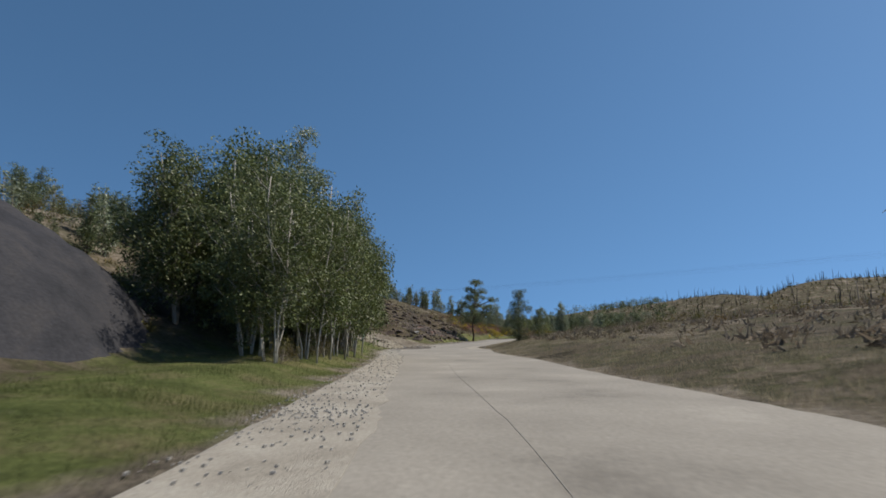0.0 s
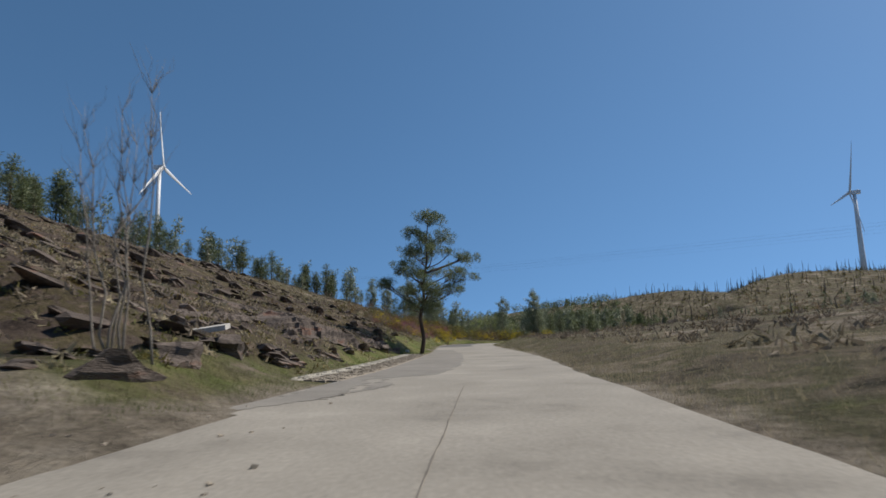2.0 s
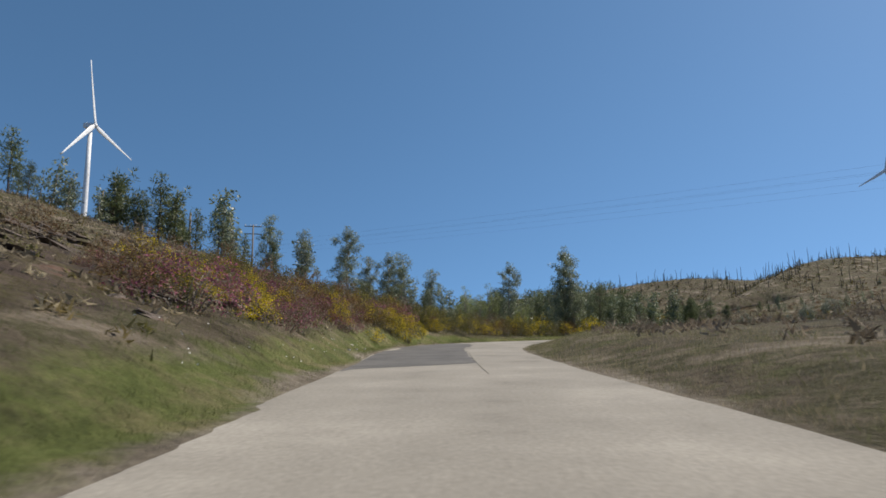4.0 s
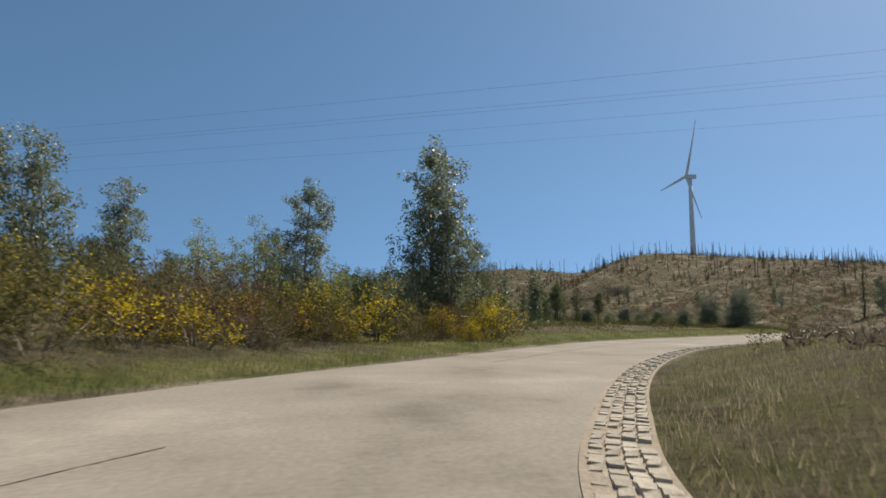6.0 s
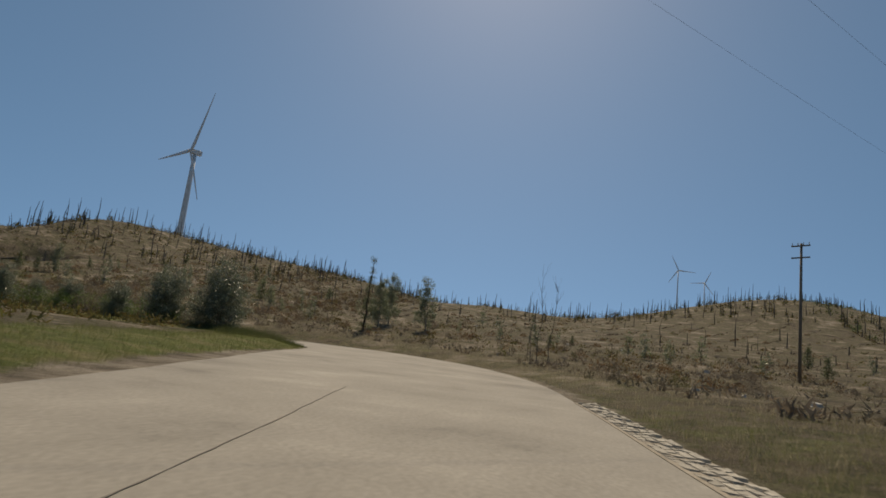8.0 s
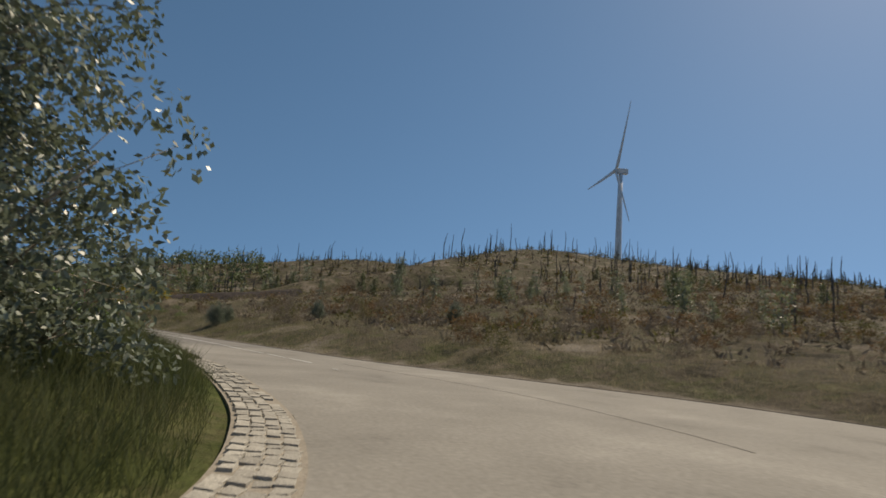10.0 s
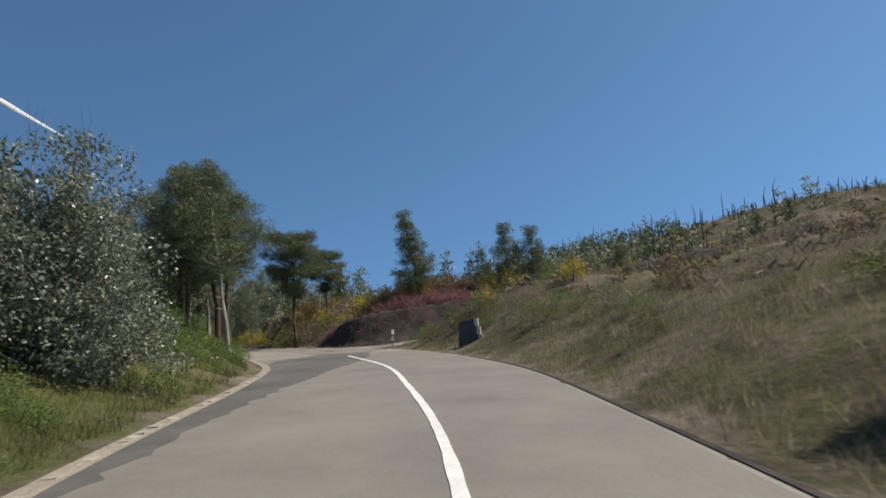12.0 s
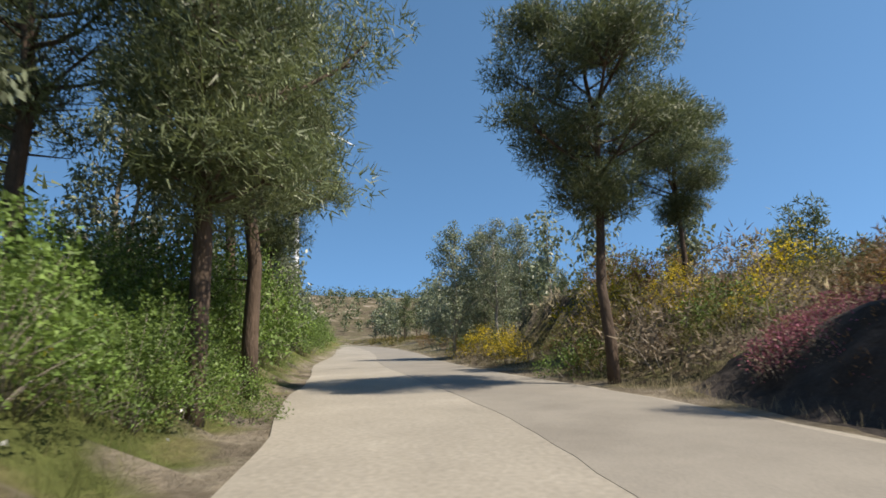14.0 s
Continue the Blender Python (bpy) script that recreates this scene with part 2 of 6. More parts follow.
def leaves(rng, centres, length, width, droop=0.0, spread=None, tri=False):
    """One leaf, or a three-cornered needle, at each centre, turned at random; droop pulls the leaves downwards."""
    n = len(centres)
    d = rng.normal(size=(n, 3)) if spread is None else spread + 0.35 * rng.normal(size=(n, 3))
    d[:, 2] -= droop
    d /= np.linalg.norm(d, axis=1, keepdims=True) + 1e-9
    s = np.cross(d, rng.normal(size=(n, 3)))
    s /= np.linalg.norm(s, axis=1, keepdims=True) + 1e-9
    L = (length * rng.uniform(0.6, 1.3, n))[:, None]
    Wd = (width * rng.uniform(0.6, 1.3, n))[:, None]
    c = np.asarray(centres)
    if tri:
        return np.stack([c - s * Wd, c + s * Wd, c + d * L], 1).reshape(-1, 3), np.arange(n * 3).reshape(n, 3)
    quad = np.stack([c, c + d * L * 0.45 + s * Wd, c + d * L, c + d * L * 0.45 - s * Wd], 1)
    return quad.reshape(-1, 3), np.arange(n * 4).reshape(n, 4)


def in_ball(rng, n):
    d = rng.normal(size=(n, 3))
    d /= np.linalg.norm(d, axis=1, keepdims=True)
    return d * rng.uniform(0.25, 1, (n, 1)) ** 0.5

# ---- the road's plan: left and right edge of the carriageway, station by station ----
LEFT = [(18.4, -26), (13.0, -2.1), (11.7, 2.7), (9.5, 11), (7.0, 20), (4.8, 27), (2.6, 33.5), (1.4, 38.4), (0.2, 45), (-0.6, 53),
        (-0.8, 62), (-0.5, 70), (-0.4, 76), (-0.6, 83), (-0.9, 92), (-1.6, 103), (-2.6, 115), (-3.5, 127), (-4.2, 135.2), (-4.4, 140),
        (-4.0, 145), (-2.9, 149.5), (-0.8, 154), (2.5, 158.5), (6.5, 162.8), (11, 167.4), (15, 171.8), (19.8, 176.3), (25.5, 180.5), (32, 184.3),
        (38.5, 188.2), (46, 193), (53, 197.5), (59.5, 201.2), (64.4, 204.6), (67.1, 208.6), (67.8, 213), (67.3, 218.5), (66.4, 223.5), (65.3, 228.6)]
LEFT_ON = [(64.1, 233.6), (62.4, 239.2), (60.0, 244.4), (57.2, 249.5), (54.3, 255.2), (51.2, 260.5), (47.8, 264.5), (44.3, 268.3), (40.2, 272.1), (35.2, 275.4),
           (30.2, 279), (22.6, 284.0), (10, 293.5), (-10, 307), (-60, 338)]
RIGHT = [(26.6, -25), (21, -2), (19.5, 3.7), (17.2, 11), (14.8, 20.5), (12.2, 28), (10.7, 34.3), (9.8, 39), (7.8, 45.5), (7.0, 54),
         (6.8, 63), (6.5, 71), (6.5, 77), (6.4, 84), (6.0, 92.6), (5.2, 103), (4.3, 115), (3.5, 127), (3.3, 135.1), (3.5, 140.6),
         (4.2, 144.6), (5.0, 148.2), (6.3, 151.6), (8.0, 154.4), (10.2, 157.6), (13.1, 161.3), (16.6, 165.1), (21.2, 169.4), (26.5, 172.7), (32, 175.4),
         (38.5, 178), (46, 180.8), (55, 184.5), (64, 189.5), (72.5, 196), (77.8, 203), (80.4, 210), (79.4, 217), (75.6, 223.2), (72.4, 227.6)]
RIGHT_ON = [(69.8, 233.4), (67.4, 239), (65.0, 244.8), (62.8, 250.9), (60.4, 257), (57.4, 262.4), (54.0, 267.2), (50.3, 271.3), (45.6, 275.4), (40.6, 279.1),
            (35, 282.4), (27, 287.6), (14.5, 297), (-6, 311), (-56, 343)]


def smooth_line(points, step=8):
    """A Catmull-Rom curve through points, step samples a span."""
    p = np.array(points, float)
    q = np.vstack([2 * p[0] - p[1], p, 2 * p[-1] - p[-2]])
    out = []
    for i in range(len(p) - 1):
        for t in np.arange(step) / step:
            a, b, c, d = q[i:i + 4]
            out.append(0.5 * (2 * b + (c - a) * t + (2 * a - 5 * b + 4 * c - d) * t * t + (3 * b - a - 3 * c + d) * t ** 3))
    out.append(p[-1])
    return np.array(out)


STEP = 8
EL, ER = smooth_line(LEFT + LEFT_ON, STEP), smooth_line(RIGHT + RIGHT_ON, STEP)
CENTRE, STATION = (EL + ER) / 2, np.arange(len(EL)) / STEP
HALF = np.linalg.norm(ER - EL, axis=1) / 2
ALONG = np.gradient(CENTRE, axis=0)
ALONG /= np.linalg.norm(ALONG, axis=1, keepdims=True)
# the side road that leaves to the right at the junction, and the gravel track to the left
SIDE = smooth_line([(41.5, 274.2), (48.4, 274.2), (56.5, 278.4), (72, 286.6), (98, 300)], 8)
SIDE_HALF = np.interp(np.arange(len(SIDE)), [0, 5, 9, 13, 32], [2.2, 2.2, 2.6, 3.2, 3.0])
# foot of the earth cut along its far side
BANK = smooth_line([(40.6, 280.6), (43.8, 277.4), (47.4, 276.6), (55, 281.4), (70, 289.6), (95, 303)], 8)
BANK_HIGH = np.interp(np.arange(len(BANK)), [0, 8, 16, 24, 32, 40], [0.8, 1.7, 2.0, 2.0, 1.4, 0.6])
TRACK = smooth_line([(1.5, 52), (-4, 56.5), (-11, 62), (-24, 68), (-42, 71)], 8)
TRACK_HALF = np.interp(np.arange(len(TRACK)), [0, 6, 14, 32], [6.8, 4.0, 2.6, 2.2])
SIDE_Z = np.interp(np.arange(len(SIDE)), [0, 8, 16, 24, 32], [0.0, 0.0, 0.6, 2.0, 5.0])
TRACK_Z = np.interp(np.arange(len(TRACK)), [0, 8, 16, 24, 32], [0.0, 0.2, 1.6, 4.5, 9.0])


def near(x, y, line):
    """Index of the nearest sample of line, and the distance."""
    best, at = np.full(x.shape, 1e9), np.zeros(x.shape, int)
    for i, (px, py) in enumerate(line):
        d = (x - px) ** 2 + (y - py) ** 2
        m = d < best
        best, at = np.where(m, d, best), np.where(m, i, at)
    return at, np.sqrt(best)


# verge and slope either side, by station: rise of the bank, its width, slope beyond, reach of the slope
U = [0, 3, 6, 8, 10, 11.5, 13, 16, 17.5, 19.5, 21.5, 23, 25, 29, 33, 36, 40, 44, 46.8, 47.6, 54]
LB = [0.15, 0.5, 1.5, 0.7, 0.9, 1.3, 1.4, 1.2, 1.4, 1.8, 1.2, 0.5, 0.2, 0.25, 0.3, 0.5, 0.7, 0.9, 1.1, 1.2, 1.1]
LG = [0.42, 0.46, 0.52, 0.50, 0.44, 0.37, 0.36, 0.34, 0.34, 0.36, 0.34, 0.20, 0.05, 0.02, 0.0, -0.02, -0.02, -0.02, 0.0, 0.02, 0.02]
# how far the slope keeps rising
LD = [14, 14, 14, 16, 24, 34, 38, 38, 36, 28, 20, 16, 30, 40, 40, 40, 40, 40, 40, 40, 40]
RB = [0.5, 0.5, 0.5, 0.4, 0.4, 0.5, 0.5, 0.6, 0.7, 0.8, 0.8, 0.7, 0.6, 0.4, 0.3, 0.6, 0.8, 1.0, 1.5, 0.3, 0.5]
RG = [0.10, 0.10, 0.10, 0.10, 0.10, 0.10, 0.10, 0.09, 0.07, 0.05, 0.03, 0.02, 0.02, 0.01, 0.02, 0.11, 0.155, 0.18, 0.20, 0.03, 0.03]


# width of the paved gutter outside the edge
GU_L = ([10.5, 11, 14.2, 14.8, 33.5, 34.3, 37.8, 38.6, 41.5, 42.5, 54], [0, 2.0, 2.0, 0, 0, 0.7, 0.7, 0, 0, 0.42, 0.42])
GU_R = ([20.6, 21.4, 31, 32], [0, 0.6, 0.6, 0])


def smoothstep(a, b, v):
    t = np.clip((v - a) / (b - a), 0, 1)
    return t * t * (3 - 2 * t)


def wave(x, y, size, seed):
    """Cheap smooth noise, about -1 to 1."""
    r = np.random.RandomState(seed)
    out = 0
    for k in range(5):
        a, ph, s = r.uniform(0, 6.28), r.uniform(0, 6.28), r.uniform(0.6, 1.7)
        out = out + np.sin((x * math.cos(a) + y * math.sin(a)) * 6.28 * s / size + ph)
    return out / 3


def plan(x, y):
    """Distance outside the carriageway, side (-1 left, 1 right) and station of points."""
    i, d = near(x, y, CENTRE)
    off = (x - CENTRE[i, 0]) * ALONG[i, 1] - (y - CENTRE[i, 1]) * ALONG[i, 0]
    return d - HALF[i], np.where(off > 0, 1, -1), STATION[i]


def terrain(x, y):
    out, side, u = plan(x, y)
    j, ds = near(x, y, SIDE)
    k, dt = near(x, y, TRACK)
    outs, outt = ds - SIDE_HALF[j], dt - TRACK_HALF[k]
    d = np.maximum(out, 0)
    d = np.maximum(d - np.where(side < 0, np.interp(u, *GU_L), np.interp(u, *GU_R)), 0)
    rise = np.where(side < 0, np.interp(u, U, LB), np.interp(u, U, RB))
    slope = np.where(side < 0, np.interp(u, U, LG), np.interp(u, U, RG))
    e = np.maximum(d - np.where(side < 0, np.interp(u, [2.5, 5, 7, 8, 9.6, 10.6], [6.0, 2.5, 2.5, 7.5, 7.5, 2.5]), 2.5), 0)
    knee = np.interp(u, U, LD)
    left = slope * np.minimum(e, knee) + np.minimum(slope, 0.10) * 60 * (1 - np.exp(-np.maximum(e - knee, 0) / 60))
    z = rise * smoothstep(0.2, np.where(side < 0, np.interp(u, [42, 44], [2.8, 1.9]), 3.6), d) + np.where(side < 0, left, slope * 150 * (1 - np.exp(-e / 150)))
    # bedding ledges of the bare rock slope
    ledge = np.where((side < 0) & (u > 9.6) & (u < 18.4), 1, 0) * smoothstep(3, 6, d) * smoothstep(60, 40, d)
    z += ledge * 0.3 * (np.abs(((z + 0.5 * wave(x, y, 14, 21)) / 0.9) % 1 - 0.5) * 2 - 0.5)
    # the ground behind the earth cut
    c, db = near(x, y, BANK)
    way = np.gradient(BANK, axis=0)
    away = (x - BANK[c, 0]) * -way[c, 1] + (y - BANK[c, 1]) * way[c, 0]
    behind = np.where(away > 0, db, 0)
    lift = (BANK_HIGH[c] + 2.0 * smoothstep(1.5, 16, behind)) * smoothstep(0.7, 1.6, behind) * np.exp(-behind / 60) * (db < 90) * smoothstep(0.5, 5, d)
    keep = smoothstep(0.0, 2.5, behind)
    # long hills: the wind-farm ridge ahead to the right, the hill to the left
    w = smoothstep(25, 160, d)
    z += w * 14 * np.exp(-(((x - 90) / 110) ** 2 + ((y - 405) / 90) ** 2))
    z += w * 6.0 * np.exp(-(((x - 105) / 55) ** 2 + ((y - 392) / 60) ** 2))
    z += w * 9.5 * np.exp(-(((x - 5) / 75) ** 2 + ((y - 430) / 60) ** 2))
    z += w * 10 * np.exp(-(((x + 85) / 60) ** 2 + ((y - 490) / 70) ** 2))
    z += w * 5 * np.exp(-(((x - 275) / 30) ** 2 + ((y - 270) / 24) ** 2))
    z += w * 6 * np.exp(-(((x - 250) / 150) ** 2 + ((y - 425) / 150) ** 2))
    z += w * 26 * np.exp(-(((x + 190) / 130) ** 2 + ((y - 330) / 170) ** 2))
    z += w * 30 * np.exp(-(((x - 360) / 120) ** 2 + ((y - 150) / 72) ** 2))
    z += smoothstep(3, 20, d) * (0.35 * wave(x, y, 16, 1) + 0.10 * wave(x, y, 4, 2)) + smoothstep(40, 200, d) * 2.2 * wave(x, y, 130, 3)
    z += smoothstep(0.5, 3, d) * 0.05 * wave(x, y, 2.4, 5)
    z = np.where(out > 0, z, 0)
    for gap, base, soft in ((outs, SIDE_Z[j], 1.3), (outt, TRACK_Z[k], 3.5)):
        flat = np.maximum(smoothstep(0.0, soft, gap), keep * (gap is outs))
        z = z * flat + (base - 0.03) * (1 - flat)
    z = np.where(out > 0, z + lift, z)
    z += 0.7 * np.exp(-(((x - 58.6) / 4.2) ** 2 + ((y - 271.6) / 2.8) ** 2)) * smoothstep(0.2, 2.4, out) * smoothstep(0.2, 1.6, outs)     # grassy knoll in the fork
    far = np.hypot(x - 40, y - 150)
    z = z * (1 - smoothstep(900, 1800, far)) - 12 * smoothstep(500, 1500, far)
    z = np.where((d < 0.15) | (out < 0.15), -0.035, z)
    return z


def spread(lo, a, b, hi, fine):
    """Grid lines: even from a to b, ever wider out to lo and hi."""
    up, dn, s = [b], [a], fine
    while up[-1] < hi:
        s *= 1.09
        up.append(up[-1] + s)
    s = fine
    while dn[-1] > lo:
        s *= 1.09
        dn.append(dn[-1] - s)
    return np.array(dn[:0:-1] + list(np.arange(a, b, fine)) + up)


GX, GY = spread(-2600, -38, 104, 2600, 1.0), spread(-2600, -10, 304, 2900, 1.0)
XX, YY = np.meshgrid(GX, GY)
ZZ = terrain(XX, YY)
_out, _side, _u = plan(XX, YY)
_soft = smoothstep(6, 14, _out) * np.where((_side < 0) & (_u > 9.5) & (_u < 18.5) & (_out < 45), 0.12, 1)
for _ in range(6):
    m = ZZ.copy()
    m[1:-1, 1:-1] = (ZZ[:-2, 1:-1] + ZZ[2:, 1:-1] + ZZ[1:-1, :-2] + ZZ[1:-1, 2:]) / 4
    ZZ = ZZ + _soft * (m - ZZ)


def gz(x, y):
    """Height of the ground at a place."""
    x, y = np.asarray(x, float), np.asarray(y, float)
    i = np.clip(np.searchsorted(GX, x) - 1, 0, len(GX) - 2)
    j = np.clip(np.searchsorted(GY, y) - 1, 0, len(GY) - 2)
    a, b = (x - GX[i]) / (GX[i + 1] - GX[i]), (y - GY[j]) / (GY[j + 1] - GY[j])
    return (ZZ[j, i] * (1 - a) + ZZ[j, i + 1] * a) * (1 - b) + (ZZ[j + 1, i] * (1 - a) + ZZ[j + 1, i + 1] * a) * b


# ---- ground: one sheet, with grass, dry heath, rock, sand and gravel ----
def ground_material():
    m = bpy.data.materials.new("ground_cover")
    m.use_nodes = True
    n, l = m.node_tree.nodes, m.node_tree.links
    b = n["Principled BSDF"]
    b.inputs["Roughness"].default_value, b.inputs["Specular IOR Level"].default_value = 0.95, 0.1
    tc = n.new("ShaderNodeTexCoord")

    def noise_of(scale, detail=8):
        t = n.new("ShaderNodeTexNoise")
        t.inputs["Scale"].default_value, t.inputs["Detail"].default_value, t.inputs["Roughness"].default_value = scale, detail, 0.7
        l.new(tc.outputs["Object"], t.inputs["Vector"])
        return t.outputs["Fac"]

    def ramp(value, stops):
        r = n.new("ShaderNodeValToRGB")
        e = r.color_ramp.elements
        for k, (p, c) in enumerate(stops):
            if k < 2:
                e[k].position, e[k].color = p, (*c, 1)
            else:
                e.new(p).color = (*c, 1)
        l.new(value, r.inputs["Fac"])
        return r.outputs["Color"]

    def mix(a, c, fac):
        x = n.new("ShaderNodeMix")
        x.data_type = "RGBA"
        l.new(fac, x.inputs["Factor"])
        l.new(a, x.inputs["A"])
        l.new(c, x.inputs["B"])
        return x.outputs["Result"]

    zone = n.new("ShaderNodeVertexColor")
    zone.layer_name = "zone"
    sep = n.new("ShaderNodeSeparateColor")
    l.new(zone.outputs["Color"], sep.inputs["Color"])

    def edged(value, f):
        """A zone's weight with a ragged edge."""
        a = n.new("ShaderNodeMath")
        a.operation = "MULTIPLY_ADD"
        l.new(f, a.inputs[0])
        a.inputs[1].default_value = 1.4
        l.new(value, a.inputs[2])
        r = n.new("ShaderNodeMapRange")
        r.inputs["From Min"].default_value, r.inputs["From Max"].default_value = 1.0, 1.4
        l.new(a.outputs[0], r.inputs["Value"])
        return r.outputs["Result"]

    heath = ramp(noise_of(0.16, 14), [(0.36, (0.034, 0.030, 0.018)), (0.45, (0.128, 0.105, 0.075)), (0.51, (0.078, 0.074, 0.040)), (0.57, (0.17, 0.14, 0.102)), (0.68, (0.28, 0.243, 0.195))])
    grass = ramp(noise_of(0.5), [(0.34, (0.070, 0.088, 0.026)), (0.47, (0.120, 0.138, 0.046)), (0.56, (0.155, 0.150, 0.066)), (0.66, (0.20, 0.175, 0.09))])
    rock = ramp(noise_of(0.55, 12), [(0.36, (0.035, 0.027, 0.023)), (0.47, (0.095, 0.073, 0.06)), (0.54, (0.08, 0.068, 0.036)), (0.6, (0.145, 0.112, 0.09)), (0.68, (0.17, 0.085, 0.055))])
    sand = ramp(noise_of(0.6, 12), [(0.35, (0.11, 0.092, 0.068)), (0.48, (0.20, 0.17, 0.13)), (0.6, (0.27, 0.235, 0.185)), (0.7, (0.36, 0.32, 0.26))])
    rag = noise_of(0.8)
    c = mix(heath, grass, edged(sep.outputs["Red"], rag))
    c = mix(c, rock, edged(sep.outputs["Green"], rag))
    c = mix(c, sand, edged(sep.outputs["Blue"], rag))
    fine = n.new("ShaderNodeHueSaturation")
    r = n.new("ShaderNodeMapRange")
    r.inputs["To Min"].default_value, r.inputs["To Max"].default_value = -0.1, 2.1
    mid = n.new("ShaderNodeMath")
    mid.operation = "ADD"
    half = n.new("ShaderNodeMath")
    half.operation, half.inputs[1].default_value = "MULTIPLY", 0.5
    l.new(noise_of(7.0, 5), mid.inputs[0])
    l.new(noise_of(0.9, 4), mid.inputs[1])
    l.new(mid.outputs[0], half.inputs[0])
    l.new(half.outputs[0], r.inputs["Value"])
    l.new(r.outputs["Result"], fine.inputs["Value"])
    l.new(c, fine.inputs["Color"])
    l.new(fine.outputs["Color"], b.inputs["Base Color"])
    k = n.new("ShaderNodeBump")
    k.inputs["Strength"].default_value, k.inputs["Distance"].default_value = 1.0, 0.25
    l.new(noise_of(3.0), k.inputs["Height"])
    l.new(k.outputs["Normal"], b.inputs["Normal"])
    return m


def build_ground():
    nx, ny = len(GX), len(GY)
    verts = np.stack([XX, YY, ZZ], -1).reshape(-1, 3)
    i = np.arange(nx * ny).reshape(ny, nx)
    faces = np.stack([i[:-1, :-1], i[:-1, 1:], i[1:, 1:], i[1:, :-1]], -1).reshape(-1, 4)
    me = mesh_of("ground", verts, faces, ground_material(), True)
    x, y = XX.ravel(), YY.ravel()
    out, side, u = _out.ravel(), _side.ravel(), _u.ravel()
    grass = smoothstep(9, 3, out) * np.where(side < 0, 0.85, np.interp(u, [16, 20, 36, 42], [0.25, 0.45, 0.3, 0.35]))
    grass = np.maximum(grass, np.where((side < 0) & (u > 34), 0.75, 0) * smoothstep(60, 20, out))
    grass = np.maximum(grass, np.where((side > 0) & (u > 40), 0.3, 0) * smoothstep(60, 20, out))
    grass = np.where((side < 0) & (u > 15.5) & (u < 25), smoothstep(3.0, 1.0, out) * 0.8, grass)
    grass = np.where((side < 0) & (u > 8.8) & (u < 12.5), grass * 0.55, grass)
    rock = np.where((side < 0) & (u > 9.5) & (u < 17.5), 1, 0) * smoothstep(2.0, 5, out) * smoothstep(90, 45, out)
    k, dt = near(x, y, TRACK)
    sand = smoothstep(2.5, -0.5, dt - TRACK_HALF[k]) * (side < 0)
    sand = np.maximum(sand, smoothstep(0.55, 0.1, out))
    sand = np.maximum(sand, np.where((side < 0) & (u < 7), 1, 0) * smoothstep(12, 18, out) * smoothstep(60, 40, out))
    col = me.color_attributes.new("zone", "FLOAT_COLOR", "POINT")
    col.data.foreach_set("color", np.stack([grass, rock, sand, np.ones_like(sand)], -1).ravel())
    return thing("ground", me, Matrix(), "dry hillside of heath, grass and bare earth either side of the road", "ground", kind="structure")


build_ground()


# ---- the carriageway ----
def ribbon(left, right, z, across=8, thick=0.12, crown=0.0):
    left, right = np.asarray(left), np.asarray(right)
    f = np.linspace(0, 1, across + 1)
    p = left[:, None] * (1 - f)[None, :, None] + right[:, None] * f[None, :, None]
    zz = np.broadcast_to(np.asarray(z, float).reshape(-1, 1), p.shape[:2]) + crown * (1 - (2 * f - 1) ** 2)[None]
    v = np.concatenate([p, zz[..., None]], -1)
    m, c = v.shape[:2]
    i = np.arange(m * c).reshape(m, c)
    faces = np.stack([i[:-1, :-1], i[:-1, 1:], i[1:, 1:], i[1:, :-1]], -1).reshape(-1, 4).tolist()
    low = v.reshape(-1, 3).copy()
    verts = [v.reshape(-1, 3)]
    n = m * c
    for col in (0, c - 1):
        skirt = v[:, col].copy()
        skirt[:, 2] -= thick
        verts.append(skirt)
        for k in range(m - 1):
            a, b = i[k, col], i[k + 1, col]
            q = (a, b, n + k + 1, n + k)
            faces.append(q if col else q[::-1])
        n += m
    return np.concatenate(verts), faces


def strip(line, width, z=0.004, a=None, b=None):
    """A flat band along a line of points."""
    p = np.asarray(line, float)[a:b]
    t = np.gradient(p, axis=0)
    t /= np.linalg.norm(t, axis=1, keepdims=True)
    nrm = np.stack([t[:, 1], -t[:, 0]], -1) * np.broadcast_to(np.asarray(width, float).reshape(-1, 1), (len(p), 1)) / 2
    return ribbon(p - nrm, p + nrm, z, 1, 0.003)


rng = np.random.RandomState(3)
rag = 0.05 * wave(EL[:, 0], EL[:, 1], 5, 8)[:, None] + rng.normal(0, 0.02, (len(EL), 1))
cross = (ER - EL) / np.linalg.norm(ER - EL, axis=1, keepdims=True)
road = thing("road", mesh_of("road", *ribbon(EL + cross * rag, ER - cross * rag[::-1], 0.0, 10, 0.14), M_ROAD), Matrix(),
             "pale worn asphalt country road with cracked patches", "road", kind="structure")
thing("side_road", mesh_of("side_road", *ribbon(*[np.array([p + s * h * np.array([-t[1], t[0]]) for p, h, t in
      zip(SIDE, SIDE_HALF, np.gradient(SIDE, axis=0) / np.linalg.norm(np.gradient(SIDE, axis=0), axis=1, keepdims=True))]) for s in (1, -1)],
      SIDE_Z - 0.012, 4, 0.1), M_ROAD), Matrix(), "pale concrete side road leaving at the junction", "road", kind="structure")

